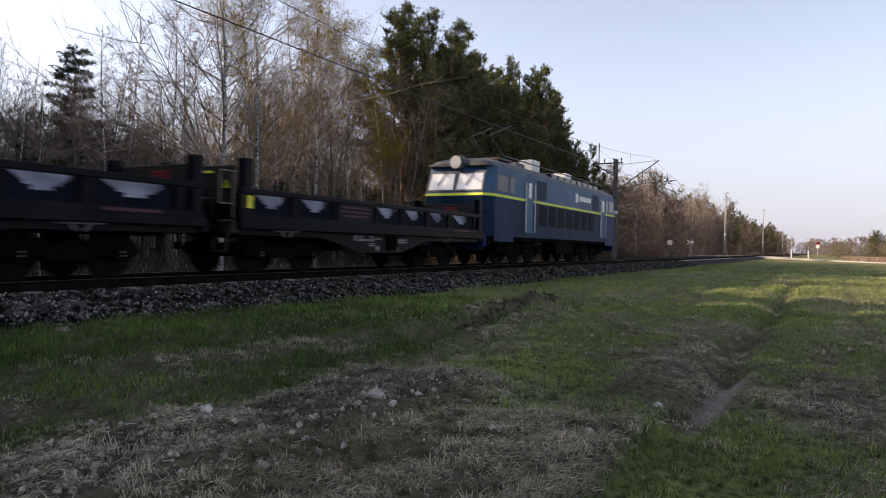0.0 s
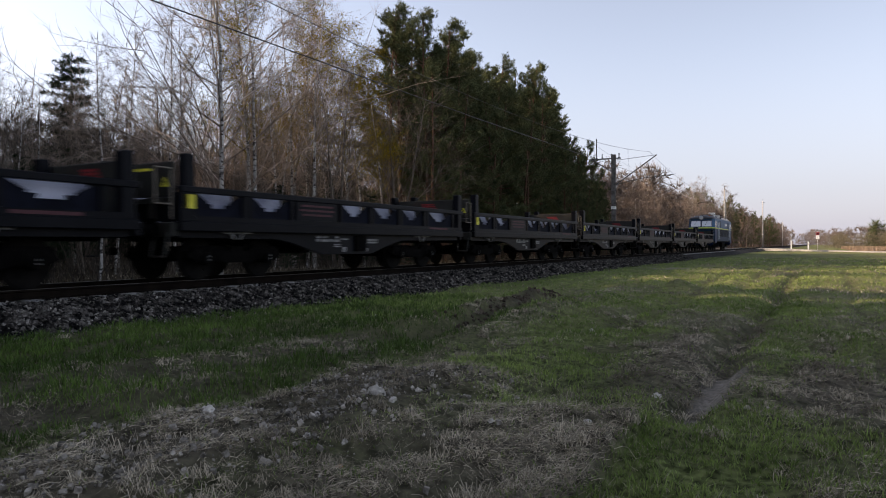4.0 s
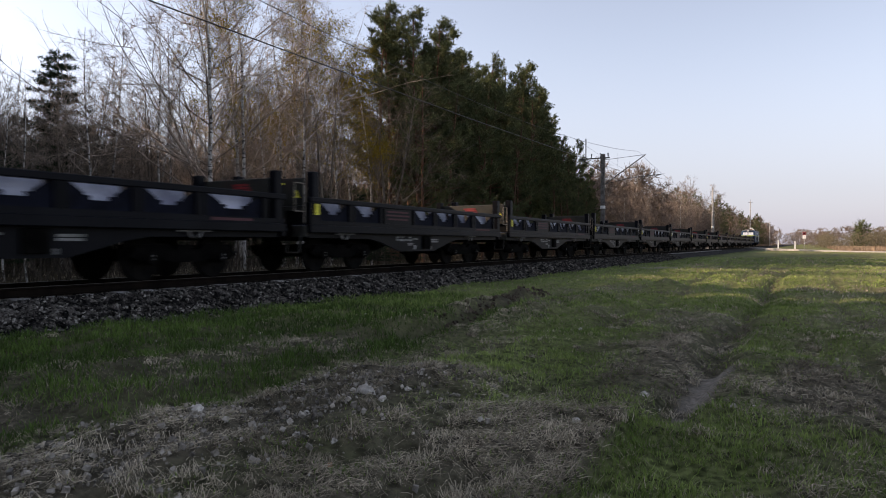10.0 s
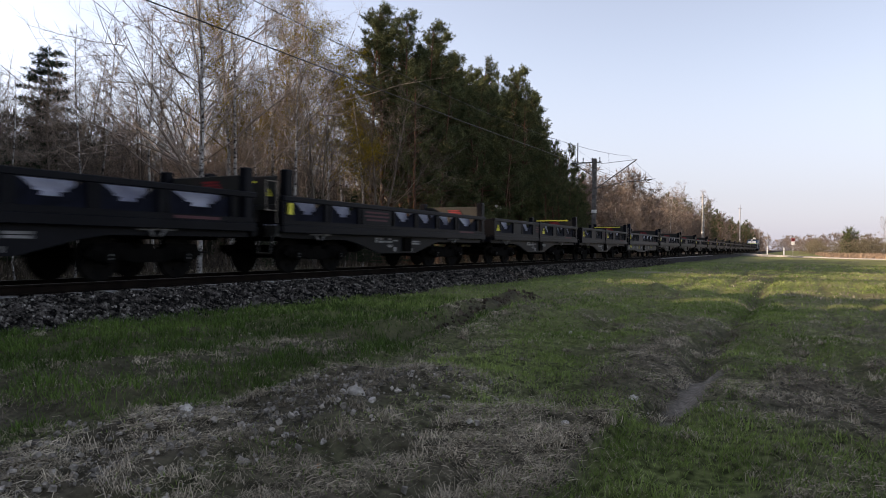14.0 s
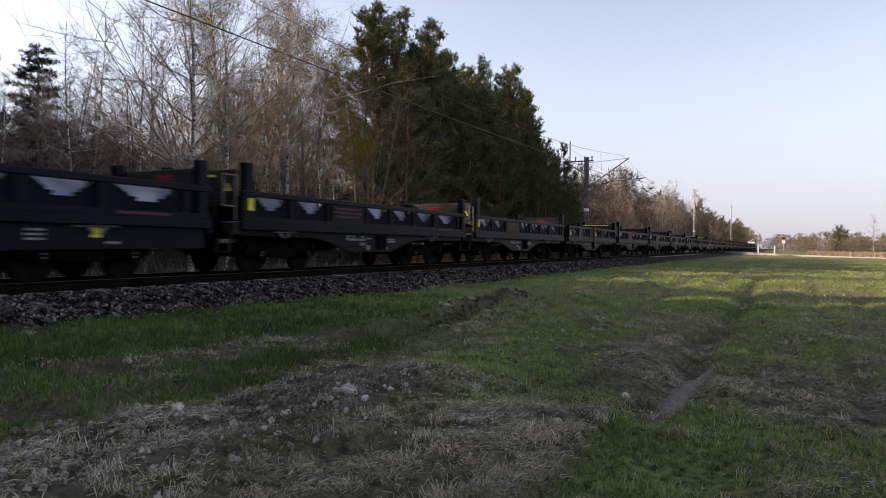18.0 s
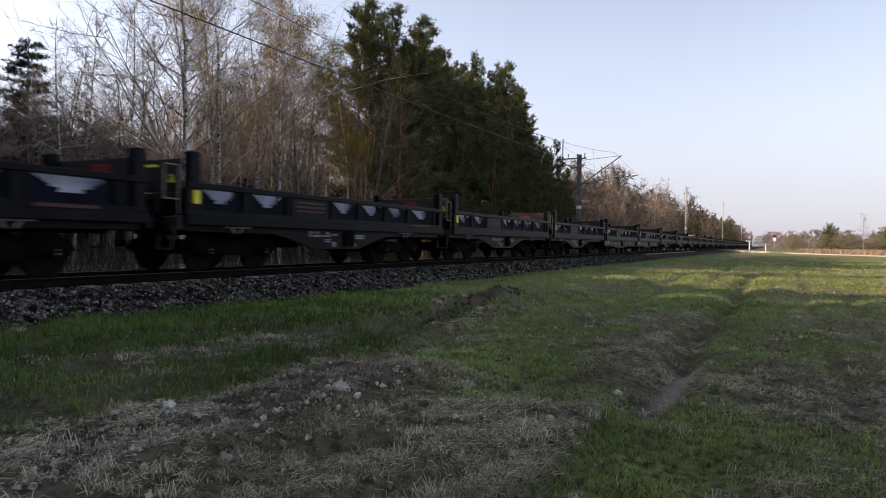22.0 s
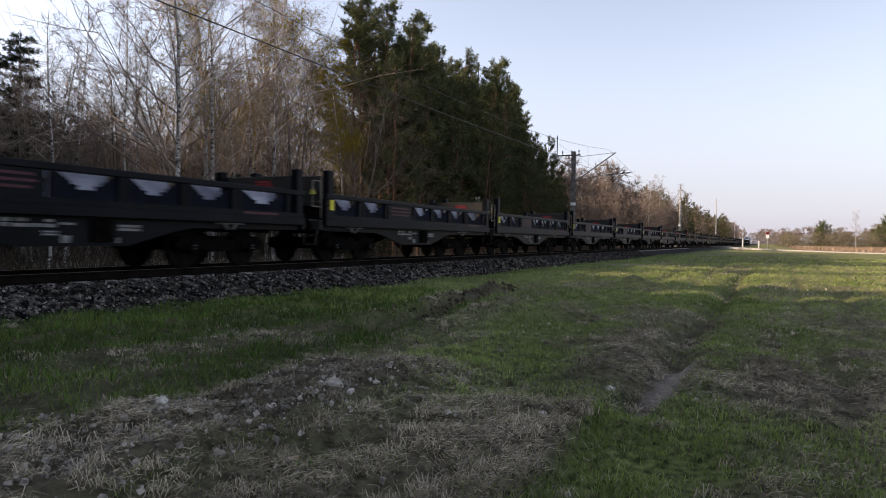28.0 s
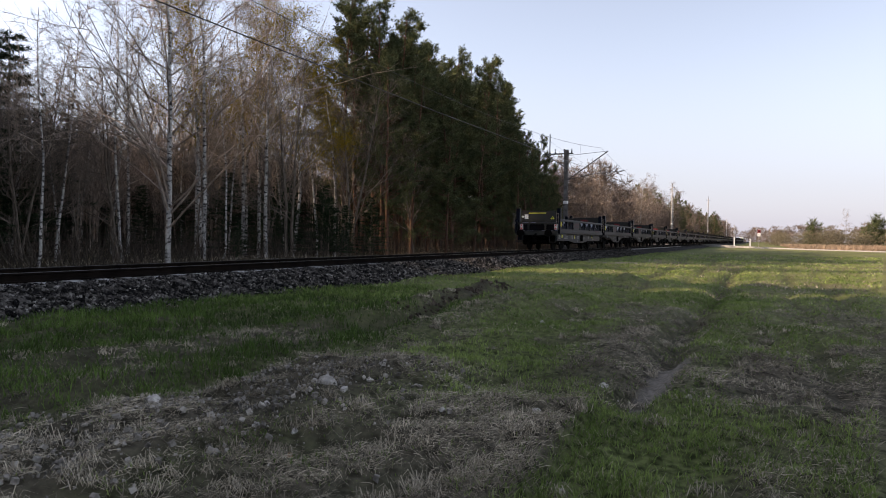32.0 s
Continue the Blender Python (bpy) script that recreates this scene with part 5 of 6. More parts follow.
def wagon(kind, label, tail=False):
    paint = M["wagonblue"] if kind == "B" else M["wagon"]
    top = empty("flat_wagon", label, "freight wagon", "wagons of the train")
    ops = OPENINGS if kind != "C" else ((0.75, 2.1), (3.3, 4.6), (6.4, 7.6), (8.3, 9.5), (9.95, 11.2))
    for s in (-1, 1):
        rack(top, paint, s, ops, (3.38, 4.95) if kind != "C" else (4.95, 6.1))
    cradles(top, ops)
    if kind == "C":
        part("headstock", boxes((-1.32, 1.32, -0.12, 0.02, 0.92, 1.2), bev=0.015), paint, top)
        part("low_rear_wall", boxes((-1.28, 1.28, 0.0, 0.09, 1.22, 1.9), bev=0.015), paint, top)
        part("middle_post", boxes((1.28, 1.47, 5.5, 5.7, 1.0, 2.0), bev=0.01), paint, top)
        triangle(top, 1.425, 0.4, 1.42, 0.32, 0)
        triangle(top, 1.425, 6.15, 1.42, 0.32, 0)
    else:
        end_wall(top, paint, tail)
        part("yellow_plate", boxes((1.435, 1.45, 0.05, 0.33, 1.48, 1.76)), M["yellow"], top)
    front_wall(top, paint, kind == "C")
    underframe(top, paint, kind == "B")
    bars("red_side_lettering", [(q + (1.53 if kind == "C" else 0), 1.68 - 0.11 * i, l * (0.7 if kind == "C" else 1), 0.05) for i, (q, l) in enumerate(((3.55, 1.2), (3.5, 1.3), (3.6, 1.1)))] + [(9.7, 1.25, 1.2, 0.06)], 0.006, 1.4165 if kind != "C" else 1.4166, M["palered"], top, "faded red lettering shown as a bar")
    if kind == "B":
        sp = [(0.35, 0.72, 0.42, 0.25), (1.45, 0.86, 1.1, 0.06), (1.6, 0.74, 0.9, 0.07), (3.3, 0.75, 0.16, 0.2), (3.6, 0.72, 0.16, 0.24), (5.0, 0.72, 0.2, 0.2), (5.3, 0.72, 0.2, 0.2), (5.02, 0.54, 0.16, 0.12), (8.1, 0.9, 0.35, 0.04), (8.1, 0.82, 0.35, 0.04), (8.1, 0.74, 0.35, 0.04), (6.6, 0.72, 0.5, 0.05), (6.6, 0.84, 0.5, 0.05), (9.6, 0.68, 0.3, 0.05)]
        triangle(top, 1.252, 4.3, 0.74, 0.25, 0)
        bars("yellow_mark", [(1.1, 0.8, 0.25, 0.2), (9.3, 0.8, 0.2, 0.18)], 0.006, 1.2515, M["yellow"], top)
    else:
        sp = [(4.3, 0.92, 0.16, 0.06), (4.55, 0.92, 0.2, 0.06), (4.3, 0.83, 0.14, 0.07), (4.5, 0.83, 0.75, 0.06), (5.05, 0.92, 0.15, 0.05), (5.3, 0.88, 0.3, 0.04), (5.0, 0.74, 0.3, 0.03), (5.0, 0.69, 0.3, 0.03), (5.35, 0.56, 0.16, 0.13), (6.5, 0.86, 0.5, 0.05), (6.5, 0.79, 0.5, 0.05), (6.45, 0.56, 0.08, 0.1)]
    bars("white_lettering", sp, 0.005, 1.2512, M["stencil"], top, "white wagon lettering shown as a bar")
    for y in (1.85, 9.4):
        bogie(top, y)
    buffers(top, -0.12, -1)
    buffers(top, WL + 0.12, 1)
    return top


GREY = "grey-brown steel flat wagon with cradle sides and camouflaged end walls"
BLUE = "blue-grey steel flat wagon with deep side skirts and cradle sides"
LOW = "dark steel flat wagon with low sides and no rear bulkhead"
PITCH = 12.907
train = []
masters = {"A": wagon("A", GREY), "B": wagon("B", BLUE), "C": wagon("C", LOW)}
last_wagon = wagon("B", "blue-grey steel flat wagon with red and white tail plates", True)
for k in range(1, -37, -1):
    kind = "B" if k in (-13, -22, -23, -28) else "C" if k in (-14, -15, -19) else "A"
    if k == -36:
        ob = last_wagon
    elif masters[kind].get("used"):
        ob = clone(masters[kind], Matrix())
    else:
        ob = masters[kind]
        ob["used"] = 1
    train.append((ob, PITCH * k))
for ob in masters.values():
    del ob["used"]


def locomotive():
    """A six-axle electric locomotive with flat cabs; y from its rear cab front."""
    top = empty("electric_locomotive", "blue six-axle electric locomotive with lime stripe and grey roof", "locomotive")
    LL, W = 18.2, 1.50

    def shell(z0, z1, name, mat, grow=0.0, ends=True):
        bm = bmesh.new()
        def ring(z):
            slope = 0.0 if z < 2.7 else 0.38 * (z - 2.7)
            y0 = (0.07 * max(0, 2.7 - z)) + slope - grow
            w = W + grow
            return [bm.verts.new(p) for p in ((-w, y0 + 0.40, z), (-w + 0.26, y0, z), (w - 0.26, y0, z), (w, y0 + 0.40, z), (w, LL - y0 - 0.40, z), (w - 0.26, LL - y0, z), (-w + 0.26, LL - y0, z), (-w, LL - y0 - 0.40, z))]
        a, b = ring(z0), ring(z1)
        for i in range(8):
            j = (i + 1) % 8
            bm.faces.new((a[i], a[j], b[j], b[i]))
        bm.faces.new(a[::-1])
        bm.faces.new(b)
        return part(name, bm, mat, top)
    shell(1.16, 2.0, "lower_body", M["gblue"])
    shell(2.0, 2.69, "middle_body", M["gblue"], -0.002)
    shell(2.69, 2.79, "stripe", M["lime"], 0.012)
    shell(2.79, 3.88, "upper_body", M["lblue"])
    for y in (0.02, LL - 0.02):
        w = 1 if y < 1 else -1
        part("cab_apron", boxes((-1.27, 1.27, *sorted((y, y + 0.06 * w)), 0.62, 2.3)), M["dblue"], top)
        part("buffer_beam", boxes((-1.35, 1.35, *sorted((y - 0.04 * w, y + 0.2 * w)), 0.75, 1.2), bev=0.02), M["dblue"], top)
        buffers(top, y, -w)
    for s in (-1, 1):
        for y0, y1 in ((0.55, 2.4), (LL - 2.4, LL - 0.55)):
            part("cab_side", boxes((s * 1.505 - 0.008, s * 1.505 + 0.008, y0, y1, 0.95, 2.655)), M["dblue"], top, "deep blue cab side")
    # roof: arched over the body
    bm = bmesh.new()
    arch = [(-1.5, 3.86), (-1.42, 4.02), (-1.05, 4.2), (-0.5, 4.3), (0.5, 4.3), (1.05, 4.2), (1.42, 4.02), (1.5, 3.86)]
    secs = []
    for y, sx, sz in ((0.25, 0.86, 0.25), (0.55, 0.95, 0.72), (1.5, 1.0, 1.0), (LL - 1.5, 1.0, 1.0), (LL - 0.55, 0.95, 0.72), (LL - 0.25, 0.86, 0.25)):
        secs.append([bm.verts.new((x * sx, y, 3.86 + (z - 3.86) * sz)) for x, z in arch])
    for a, b in zip(secs, secs[1:]):
        for i in range(7):
            bm.faces.new((a[i], a[i + 1], b[i + 1], b[i])).smooth = True
    bm.faces.new(secs[0])
    bm.faces.new(secs[-1][::-1])
    bmesh.ops.recalc_face_normals(bm, faces=bm.faces[:])
    part("roof", bm, M["roofgrey"], top)
    for y0, d in ((0.0, 1), (LL, -1)):
        for x in (-0.62, 0.62):
            bm = bmesh.new()
            pts = [(x - 0.55, 2.92), (x + 0.55, 2.92), (x + 0.52, 3.58), (x - 0.52, 3.58)]
            def face(px, pz, off):
                return (px, y0 + d * (0.38 * (pz - 2.7) - off), pz)
            a = [bm.verts.new(face(*p, 0.015)) for p in pts]
            b = [bm.verts.new(face(*p, -0.03)) for p in pts]
            bm.faces.new(a)
            for i in range(4):
                bm.faces.new((a[i], b[i], b[(i + 1) % 4], a[(i + 1) % 4]))
            bmesh.ops.recalc_face_normals(bm, faces=bm.faces[:])
            win = part("windscreen", bm, M["pale_pane"], top, "large pale cab windscreen")
            bm = bmesh.new()
            big = [(x - 0.61, 2.86), (x + 0.61, 2.86), (x + 0.58, 3.64), (x - 0.58, 3.64)]
            o1, i1 = [bm.verts.new(face(*p, 0.03)) for p in big], [bm.verts.new(face(*p, 0.03)) for p in pts]
            for i in range(4):
                bm.faces.new((o1[i], o1[(i + 1) % 4], i1[(i + 1) % 4], i1[i]))
            part("window_frame", bm, M["roofgrey"], win)
            part("wiper", rods([face(x + 0.1, 3.6, 0.05), face(x - 0.15, 3.1, 0.05)], 0.015), M["black"], win)
        bm = rod(bmesh.new(), (0, y0 + d * 0.55, 4.0), (0, y0 + d * 0.15, 4.0), 0.30, 0.28, 20)
        hl = part("headlamp", bm, M["roofgrey"], top, "large round roof headlamp")
        part("lamp_glass", rod(bmesh.new(), (0, y0 + d * 0.149, 4.0), (0, y0 + d * 0.12, 4.0), 0.24, n=20), M["lens"], hl)
        for x in (-1.0, 1.0):
            bm = rod(bmesh.new(), (x, y0 + d * 0.15, 2.05), (x, y0 - d * 0.10, 2.05), 0.24, 0.23, 20)
            l = part("headlamp", bm, M["roofgrey"], top, "round buffer lamp")
            part("lamp_glass", rod(bmesh.new(), (x, y0 - d * 0.101, 2.05), (x, y0 - d * 0.12, 2.05), 0.18, n=20), M["lens"], l)
    for s in (-1, 1):
        x0, x1 = sorted((s * 1.498, s * 1.513))
        for d0, d1 in ((3.75, 4.5), (LL - 3.3, LL - 2.55)):
            dr = part("cab_door", boxes((x0, x1 + 0.0, d0, d1, 1.35, 3.62), bev=0.006), M["lblue"], top, "pale blue side door")
            xa, xb = sorted((s * 1.514, s * 1.522))
            part("door_window", boxes((xa, xb, d0 + 0.2, d1 - 0.2, 2.85, 3.5)), M["glass"], dr)
            for y in (d0 - 0.14, d1 + 0.14):
                part("hand_rail", rods([(s * 1.55, y, 1.4), (s * 1.55, y, 3.5)], 0.022), M["white"], top)
            part("door_step", boxes((*sorted((s * 1.35, s * 1.55)), d0, d1, 0.75, 0.80)), M["under"], top)
        for a, b in ((0.75, 1.75), (1.95, 2.45), (LL - 1.75, LL - 0.75), (LL - 2.4, LL - 1.95)):
            g = part("cab_side_window", boxes((*sorted((s * 1.496, s * 1.512)), a, b, 2.9, 3.55), bev=0.01), M["darkglass"], top)
        for i in range(7):
            y = 5.35 + 1.21 * i
            part("air_grille", boxes((*sorted((s * 1.497, s * 1.515)), y, y + 0.86, 1.72, 2.62)), M["grille"], top, "dark louvred air grille")
        for a in (4.95, LL - 5.0):
            part("engine_room_window", boxes((*sorted((s * 1.497, s * 1.512)), a, a + 1.15, 2.86, 3.70), bev=0.01), M["gblue"], top)
        for i in range(8):
            y = 6.9 + 0.95 * i
            fr = part("roof_window", boxes((*sorted((s * 1.10, s * 1.43)), y, y + 0.80, 3.97, 4.20), bev=0.02), M["darkglass"], top, "sloping roof light")
        part("emblem", boxes((*sorted((s * 1.498, s * 1.506)), 10.3, 10.75, 3.1, 3.55), (*sorted((s * 1.498, s * 1.506)), 10.95, 12.9, 3.2, 3.45)), M["white"], top, "white emblem and bars on the side")
        part("under_box", boxes((*sorted((s * 0.7, s * 1.42)), 7.8, 10.4, 0.45, 1.14), bev=0.03), M["under"], top)
    part("frame_sill", boxes((-1.44, 1.44, 0.3, LL - 0.3, 1.02, 1.158)), M["under"], top)
    for y, h, m in ((6.5, 4.85, "white"), (11.2, 4.7, "white"), (4.6, 4.5, "roofgrey"), (8.8, 4.45, "roofgrey"), (13.5, 4.5, "roofgrey")):
        part("roof_box", boxes((-0.05, 0.65, y, y + 0.9, 4.28, h), bev=0.03), M[m], top)
    part("roof_rail", rods([(1.2, 2.2, 4.42), (1.2, LL - 2.2, 4.42)], 0.03), M["roofgrey"], top)
    for y0, raised, d in ((3.2, True, 1), (14.4, False, -1)):
        pg = part("pantograph", boxes((-0.75, 0.75, y0 - 0.7, y0 + 0.7, 4.38, 4.46)), M["steel"], top, "steel pantograph on the roof")
        for x in (-0.6, 0.6):
            for yy in (-0.6, 0.6):
                part("insulator", rod(bmesh.new(), (x, y0 + yy, 4.2), (x, y0 + yy, 4.38), 0.09, 0.06), M["brick"], pg)
        kz, hz = (5.35, 6.08) if raised else (4.62, 4.72)
        ky = y0 - d * (0.9 if raised else 1.3)
        hy = y0 + d * (1.2 if raised else 0.6)
        for x in (-0.5, 0.5):
            part("lower_arm", rods([(x, y0 + d * 0.5, 4.5), (x * 0.8, ky, kz)], 0.022), M["steel"], pg)
            part("upper_arm", rods([(x * 0.8, ky, kz), (x * 0.9, hy, hz)], 0.016), M["steel"], pg)
        part("collector_head", rods([(-1.0, hy, hz - 0.15), (-0.75, hy, hz + 0.02), (0.75, hy, hz + 0.02), (1.0, hy, hz - 0.15)], 0.035), M["black"], pg)
    for yb in (4.2, LL - 4.2):
        bm = bmesh.new()
        for s in (-1.08, 1.08):
            slab(bm, [(-2.6, 0.55), (-2.4, 0.85), (2.4, 0.85), (2.6, 0.55), (1.6, 0.4), (-1.6, 0.4)], 0, s - 0.07, s + 0.07)
        box(bm, -1.0, 1.0, -1.0, -0.8, 0.5, 0.8)
        box(bm, -1.0, 1.0, 0.8, 1.0, 0.5, 0.8)
        b = part("bogie", bm, M["under"], top, "heavy three-axle bogie")
        b.location.y = yb
        for a in (-1.75, 0.0, 1.75):
            wheelset(b, a, 0.62)
            for s in (-1.14, 1.14):
                part("axle_box", boxes((s - 0.1, s + 0.1, a - 0.22, a + 0.22, 0.45, 0.82), bev=0.03), M["under"], b)
        for a in (-2.45, 2.45):
            part("sand_pipe", rods([(0.8, a, 0.8), (0.8, a, 0.2)], 0.03), M["under"], b)
    return top


loco = locomotive()
LOCO_OFFSET = 25.15
# distance run by the train, by the clock
RUN = ((0, -2.38), (0.5, 5.47), (1, 13.18), (1.5, 21.19), (2, 29.15), (2.5, 36.96), (3, 44.83), (3.5, 52.59), (4.5, 68.75), (5.5, 84.51), (6, 92.40),
       (6.5, 100.37), (7, 107.79), (7.5, 115.63), (8, 123.58), (8.5, 131.43), (9, 139.34), (9.5, 147.26), (10, 155.24), (11, 171.08), (12, 186.87),
       (13, 203.30), (13.5, 211.22), (14, 219.08), (14.5, 227.06), (15.5, 242.95), (16.5, 258.62), (17, 266.55), (18, 282.52), (19, 298.30), (20, 314.14),
       (21, 329.84), (22, 345.68), (23, 361.59), (24, 377.39), (25, 393.38), (26.5, 417.40), (27.5, 433.26), (28, 441.12), (29, 456.93), (30, 472.82),
       (30.5, 480.66), (31, 488.42), (32, 504.36))


# ---- the meadow's grass, straw and stones ----
def blades(name, x, y, h, w, lean, mat, seed, curve=True):
    """Grass blades: a bent strip each, or a single slim triangle."""
    r = np.random.default_rng(seed)
    n = len(x)
    z = height(x, y) - 0.01
    a = TAU * r.random(n)
    side = np.stack([np.cos(a), np.sin(a), np.zeros(n)], -1) * (w / 2)[:, None]
    b = a + r.normal(0, 1.2, n)
    tip = np.stack([np.cos(b) * lean * h, np.sin(b) * lean * h, h * np.sqrt(np.clip(1 - lean ** 2, 0.02, 1))], -1)
    p = np.stack([x, y, z], -1)
    if curve:
        mid = tip * 0.55 * np.array([0.7, 0.7, 1.15])
        v = np.stack([p - side, p + side, p + mid - side * 0.7, p + mid + side * 0.7, p + tip], 1)
        f = np.array([(0, 1, 3), (0, 3, 2), (2, 3, 4)])
        k = 5
    else:
        v, f, k = np.stack([p - side, p + side, p + tip], 1), np.array([(0, 1, 2)]), 3
    return raw(name, v.reshape(-1, 3), (f[None] + k * np.arange(n)[:, None, None]).reshape(-1, 3), mat)


def thatch(x, y, seed):
    """Matted dead stalks: arched strands that lie over one another some centimetres deep."""
    r = np.random.default_rng(seed)
    n = len(x)
    d = np.hypot(x, y)
    a, ln = TAU * r.random(n), 0.02 + 0.075 * r.random(n) ** 2
    way, flat = np.stack([np.cos(a), np.sin(a), np.zeros(n)], -1), np.stack([-np.sin(a), np.cos(a), np.zeros(n)], -1)
    p = np.stack([x, y, height(x, y) + 0.035 * r.random(n) ** 2], -1)
    bow = np.stack([np.zeros(n), np.zeros(n), ln * (0.05 + 0.16 * r.random(n) ** 2)], -1)
    drift = flat * (ln * r.normal(0, 0.12, n))[:, None]
    w = flat * (0.0004 + 0.00013 * d)[:, None] + np.stack([np.zeros(n), np.zeros(n), 0.0009 + 0.0001 * d], -1)
    mid, tip = p + way * (ln * 0.5)[:, None] + bow + drift, p + way * ln[:, None] + bow * (r.random(n) * 1.3)[:, None]
    v = np.stack([p - w, p + w, mid - w, mid + w, tip], 1)
    f = np.array([(0, 1, 3), (0, 3, 2), (2, 3, 4)])
    return raw("thatch", v.reshape(-1, 3), (f[None] + 5 * np.arange(n)[:, None, None]).reshape(-1, 3), M["straw"])


def meadow(n, r0, r1, power):
    """Chance spots of the meadow before the camera, thinning with distance."""
    d = r0 + (r1 - r0) * rng.random(n) ** power
    a = radians(82) + radians(73) * rng.random(n)
    x, y = d * np.cos(a), d * np.sin(a)
    keep = (x > -10.1) & (bare(x, y) < 0.35) & (rng.random(n) > 0.95 * np.clip(1.3 * furrow(x, y), 0, 1))
    return x[keep], y[keep], d[keep]


x, y, d = meadow(240000, 2.3, 18, 1.2)
dr = dryness(x, y)
keep = (rng.random(len(x)) > dr * 0.88) & (rng.random(len(x)) > 0.78 * thin_strip(x, y)) & (rng.random(len(x)) < 0.2 + 0.9 * clumps(x, y))
x, y, d = x[keep], y[keep], d[keep]
verge = np.clip((-x - 4.2) / 0.6, 0, 1)
h = (0.02 + 0.05 * rng.random(len(x)) ** 1.5 + 0.05 * clumps(x, y) * rng.random(len(x))) * (1 + 0.9 * verge) * (1 - 0.5 * dryness(x, y))
# spots near the railway that get the shade-darkened grass
shaded_verge = (x < -4.1 + 0.6 * (lattice(x, y, 0.5, 46) - 0.5)) & (rng.random(len(x)) > np.clip((y - 9) / 9, 0, 1))
for name, pick, mat, seed, label in (("grass", ~shaded_verge, "green", 1, "fresh green spring grass of the meadow"), ("long_grass", shaded_verge, "lush", 5, "longer green grass beside the railway, darkened for shade")):
    p = x[pick], y[pick]
    tagged(new(name, blades(name, *p, h[pick], 0.0036 + 0.0008 * d[pick], 0.25 + 0.55 * rng.random(len(p[0])), M[mat], seed)), label, "grass", kind="stuff")
x, y, d = meadow(130000, 14, 75, 1.5)
keep = rng.random(len(x)) > dryness(x, y) * 0.9
x, y, d = x[keep], y[keep], d[keep]
tagged(new("far_grass", blades("far_grass", x, y, 0.04 + 0.07 * rng.random(len(x)), 0.0012 * d, 0.3 + 0.4 * rng.random(len(x)), M["green"], 2, False)), "green grass farther out on the meadow", "grass", kind="stuff")
x, y, d = meadow(560000, 2.3, 20, 1.15)
keep = (rng.random(len(x)) < dryness(x, y) * 0.9 + 0.05 + 0.25) & (rng.random(len(x)) < 0.04 + 1.1 * clumps(x, y) ** 1.3)
x, y, d = x[keep], y[keep], d[keep]
tagged(new("dead_grass", blades("dead_grass", x, y, 0.025 + 0.085 * rng.random(len(x)) ** 2, 0.0022 + 0.0006 * d, 0.55 + 0.44 * rng.random(len(x)) ** 0.6, M["straw"], 3, False)), "matted dead straw-coloured grass", "grass", kind="stuff")
x, y, d = meadow(150000, 2.3, 11, 0.95)
keep = (rng.random(len(x)) < (1.2 * dryness(x, y) - 0.25)) & (rng.random(len(x)) < 0.03 + 1.1 * clumps(x, y) ** 1.5)
tagged(new("thatch", thatch(x[keep], y[keep], 23)), "thick matted thatch of dead grey-tan grass", "grass", kind="stuff")
x, y, d = meadow(40000, 20, 75, 1.4)
keep = rng.random(len(x)) < dryness(x, y) + 0.1
x, y, d = x[keep], y[keep], d[keep]
tagged(new("far_dead_grass", blades("far_dead_grass", x, y, 0.05 + 0.09 * rng.random(len(x)), 0.0010 * d, 0.5 + 0.45 * rng.random(len(x)), M["straw"], 4, False)), "dead straw farther out on the meadow", "grass", kind="stuff")
n = 9000
x, y = -19 - 26 * rng.random(n) ** 1.3, 6 + 60 * rng.random(n)
tagged(new("wood_grass", blades("wood_grass", x, y, 0.1 + 0.25 * rng.random(n), np.full(n, 0.03), 0.3 + 0.5 * rng.random(n), M["straw"], 6, False)), "pale dead grass on the floor of the wood", "grass", kind="stuff")
n = 6000
x, y = -19.5 + 3.6 * rng.random(n), 4 + 45 * rng.random(n)
tagged(new("trackside_grass", blades("trackside_grass", x, y, 0.08 + 0.15 * rng.random(n), np.full(n, 0.02), 0.3 + 0.5 * rng.random(n), M["green"], 7, False)), "thin green grass on the far side of the track", "grass", kind="stuff")

n = 1700
y = 1.6 + 4.0 * rng.random(n)
x = -3.25 + 0.05 * (y - 4.5) + rng.normal(0, 0.45, n)
s = 0.005 + 0.017 * rng.random(n) ** 3
tagged(new("heap_rubble", scatter_stones("heap_rubble", x, y, height(x, y) + s * 0.6 + 0.012, s, M["rubble"], 9)), "small pale rubble strewn over the heap", "gravel", kind="stuff")
n = 300
y = 9.8 + 8.0 * rng.random(n)
x = np.interp(y, (9, 11, 13, 15.5, 18), (-5.15, -5.45, -5.85, -6.2, -6.4)) + rng.normal(0, 0.2, n)
s = 0.012 + 0.05 * rng.random(n) ** 2.5
tagged(new("earth_clods", scatter_stones("earth_clods", x, y, height(x, y) + s * 0.25, s, M["soil"], 12)), "dark crumbled clods of turned earth", "soil", kind="stuff")
n = 90
d = 2.5 + 22 * rng.random(n)
a = radians(82) + radians(60) * rng.random(n)
x, y = d * np.cos(a), d * np.sin(a)
s = 0.01 + 0.02 * rng.random(n) ** 2
tagged(new("meadow_pebbles", scatter_stones("meadow_pebbles", x, y, height(x, y) + s * 0.3, s, M["rubble"], 10)), "scattered pale pebbles in the grass", "gravel", kind="stuff")


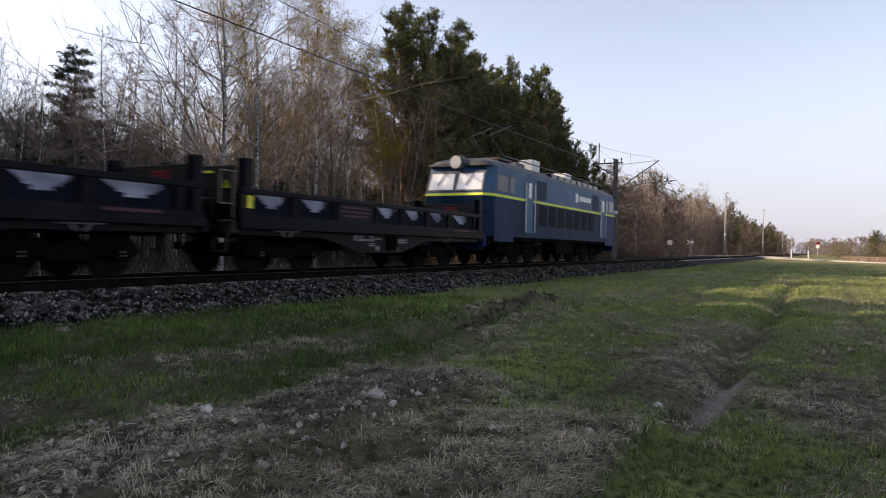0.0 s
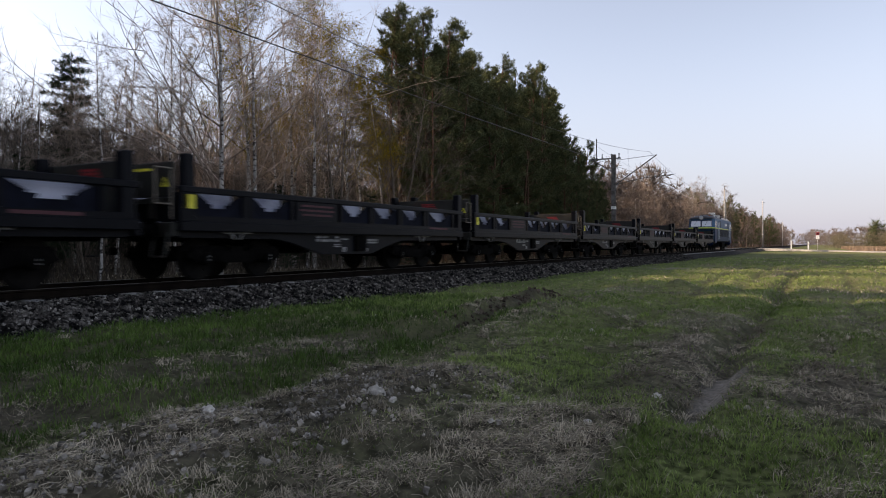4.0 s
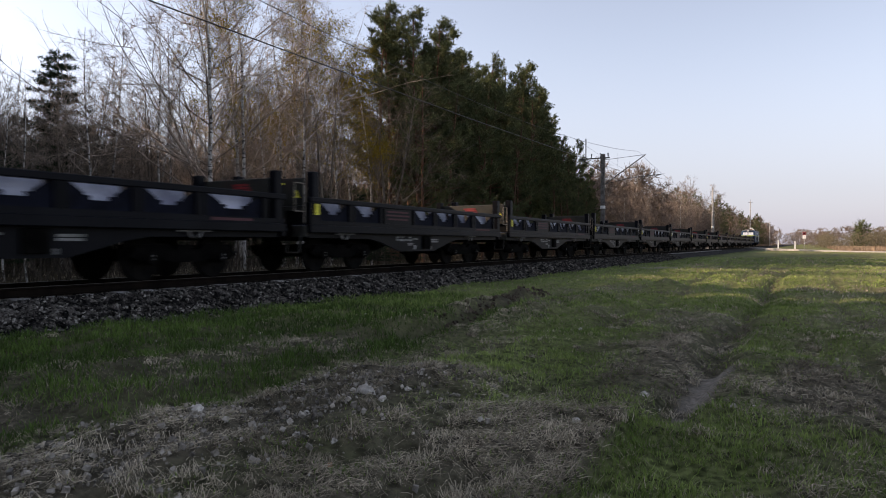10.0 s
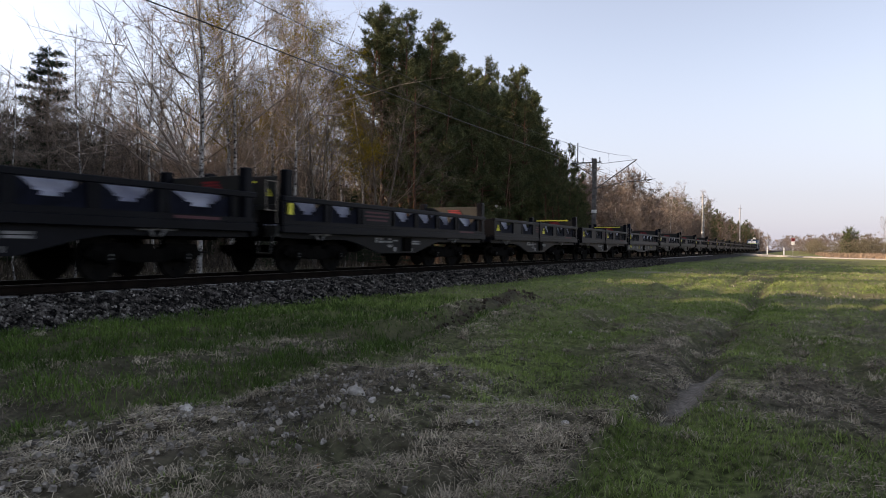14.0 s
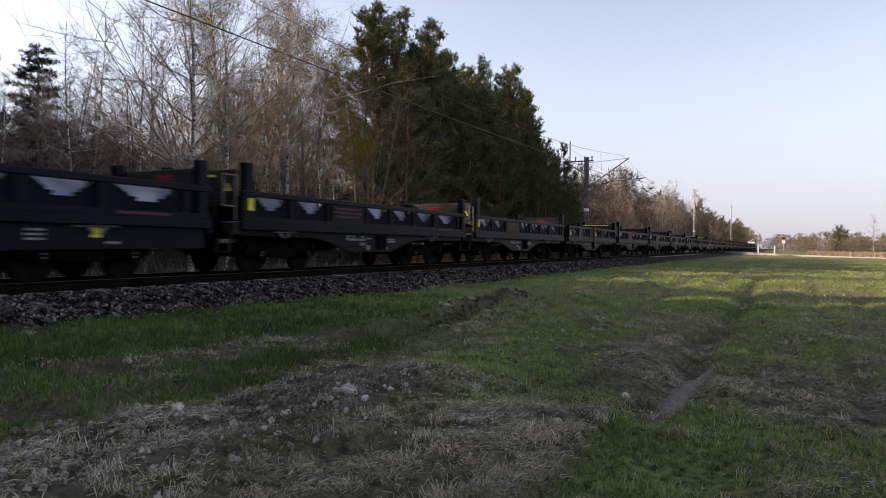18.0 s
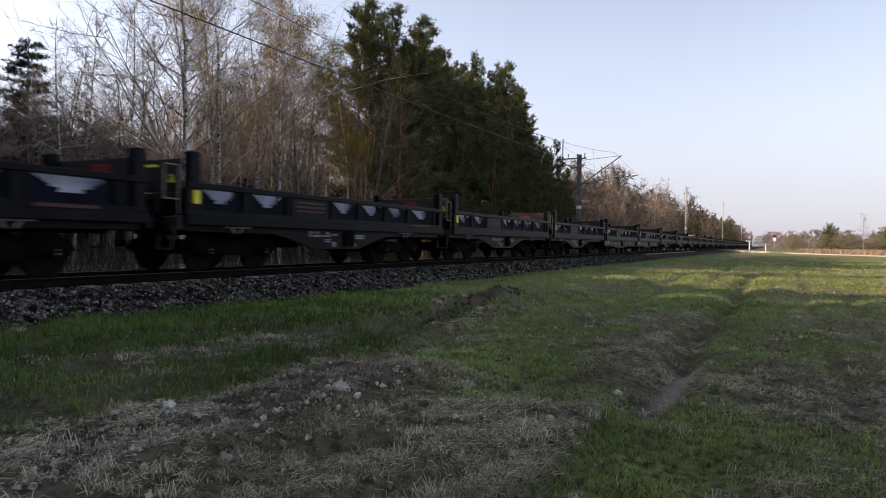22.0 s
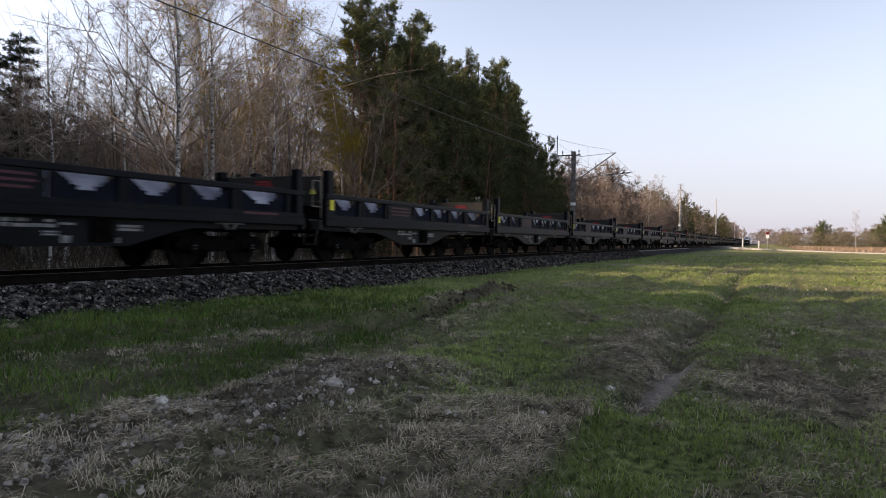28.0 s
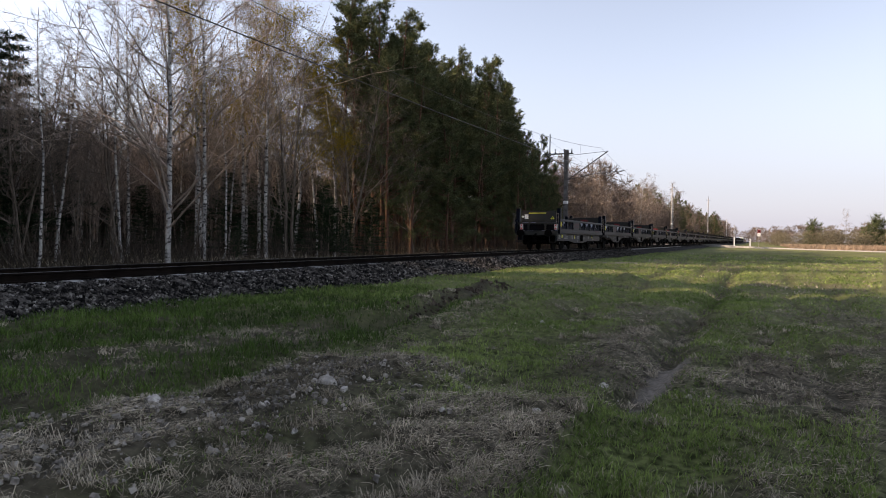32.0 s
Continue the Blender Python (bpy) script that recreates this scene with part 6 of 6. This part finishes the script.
def rock(name, x, y, size, mat, label, seed):
    r = np.random.default_rng(seed)
    bm = bmesh.new()
    bmesh.ops.create_icosphere(bm, subdivisions=2, radius=1.0)
    for v in bm.verts:
        q = v.co.copy()
        v.co = Vector((q.x * size * 0.52, q.y * size * 0.40, q.z * size * 0.34)) * (0.85 + 0.65 * noise.noise(q * 1.5 + Vector((seed, 0, 0))))
    ob = part(name, bm, mat, None, label)
    ob.matrix_basis = pose(x, y, float(height(x, y)) + size * 0.16, 12 * r.normal(), 12 * r.normal(), 360 * r.random())
    return tagged(ob, category="stone", group="stones on the meadow")


for i, (x, y, s) in enumerate(((-2.92, 4.17, 0.15), (-2.74, 4.12, 0.08), (-3.06, 4.20, 0.055), (-3.06, 3.65, 0.075), (-2.80, 4.58, 0.065), (-3.60, 3.16, 0.11), (-2.67, 3.10, 0.06), (-2.50, 3.24, 0.06),
                               (-1.88, 4.00, 0.06), (-1.35, 4.40, 0.08), (-1.22, 5.93, 0.09), (-3.04, 10.1, 0.11), (-0.93, 3.50, 0.05), (-2.84, 7.5, 0.06))):
    rock("stone", x, y, s, M["palestone"], "pale weathered stone lying in the dead grass", 50 + i)
rock("brick_fragment", -2.33, 2.97, 0.05, M["brick"], "broken orange brick fragment in the grass", 91)


n = 34000
x, y = 6 + 75 * rng.random(n) ** 1.4, 135 + 105 * rng.random(n)
keep = y > 163 - 1.5 * (x + 11.5) + 12
x, y = x[keep], y[keep]
tagged(new("reeds", blades("reeds", x, y, 0.4 + 0.7 * rng.random(len(x)) ** 2, np.full(len(x), 0.12), 0.1 + 0.3 * rng.random(len(x)), M["reed"], 8, False)), "tan dead reeds on the far meadow", "reeds", kind="stuff")


# tussocks of dead grass: blades that fall outward from one root
n = 620
d = 2.4 + 13 * rng.random(n) ** 1.2
a = radians(84) + radians(66) * rng.random(n)
cx, cy = d * np.cos(a), d * np.sin(a)
keep = rng.random(n) < dryness(cx, cy) + 0.1
cx, cy = cx[keep], cy[keep]
k = 55
x, y = np.repeat(cx, k), np.repeat(cy, k)
a = TAU * rng.random(len(x))
ln = np.repeat(0.05 + 0.06 * rng.random(len(cx)), k) * (0.5 + 0.7 * rng.random(len(x)))
out = np.stack([np.cos(a), np.sin(a)], -1)
base = np.stack([x + 0.04 * rng.normal(size=len(x)), y + 0.04 * rng.normal(size=len(x)), height(x, y) - 0.01], -1)
steep = 0.25 + 0.6 * rng.random(len(x))
mid = base + np.concatenate([out * (ln * 0.4)[:, None], (ln * steep)[:, None]], 1)
tip = base + np.concatenate([out * (ln * 1.0)[:, None], (ln * steep * 0.55)[:, None]], 1)
w = np.stack([-out[:, 1], out[:, 0], np.zeros(len(x))], -1) * (0.0010 + 0.00024 * np.hypot(x, y))[:, None]
v = np.stack([base - w, base + w, mid - w, mid + w, tip], 1)
f = np.array([(0, 1, 3), (0, 3, 2), (2, 3, 4)])
tagged(new("straw_tussocks", raw("straw_tussocks", v.reshape(-1, 3), (f[None] + 5 * np.arange(len(x))[:, None, None]).reshape(-1, 3), M["straw"])), "tussocks of dead straw on the meadow", "grass", kind="stuff")


# ---- movement ----
def motions():
    for ob, back in train:
        walk(ob, [(t, pose(TX, s + back, RZ)) for t, s in RUN])
    walk(loco, [(t, pose(TX, s + LOCO_OFFSET, RZ)) for t, s in RUN])
    # every wheelset rolls with the distance run; alike ones share the keys of the first
    clock = [i / FPS for i in range(int(32 * FPS) + 1)]
    run = np.interp(clock, [t for t, _ in RUN], [s for _, s in RUN])
    rolling = {}
    for ob in [w for w, _ in train] + [loco]:
        for b in ob.children:
            for w in b.children:
                if not w.name.startswith("wheelset"):
                    continue
                key = (round(w.location.y, 2), round(w.location.z, 2))
                if key in rolling:
                    w.rotation_mode = "QUATERNION"
                    keys = w.animation_data_create()
                    keys.action = rolling[key].animation_data.action
                    keys.action_slot = rolling[key].animation_data.action_slot
                else:
                    y, r = w.location.y, w.location.z
                    walk(w, [(t, pose(0, y, r, -math.degrees(s / r) % 360)) for t, s in zip(clock, run)])
                    rolling[key] = w


motions()
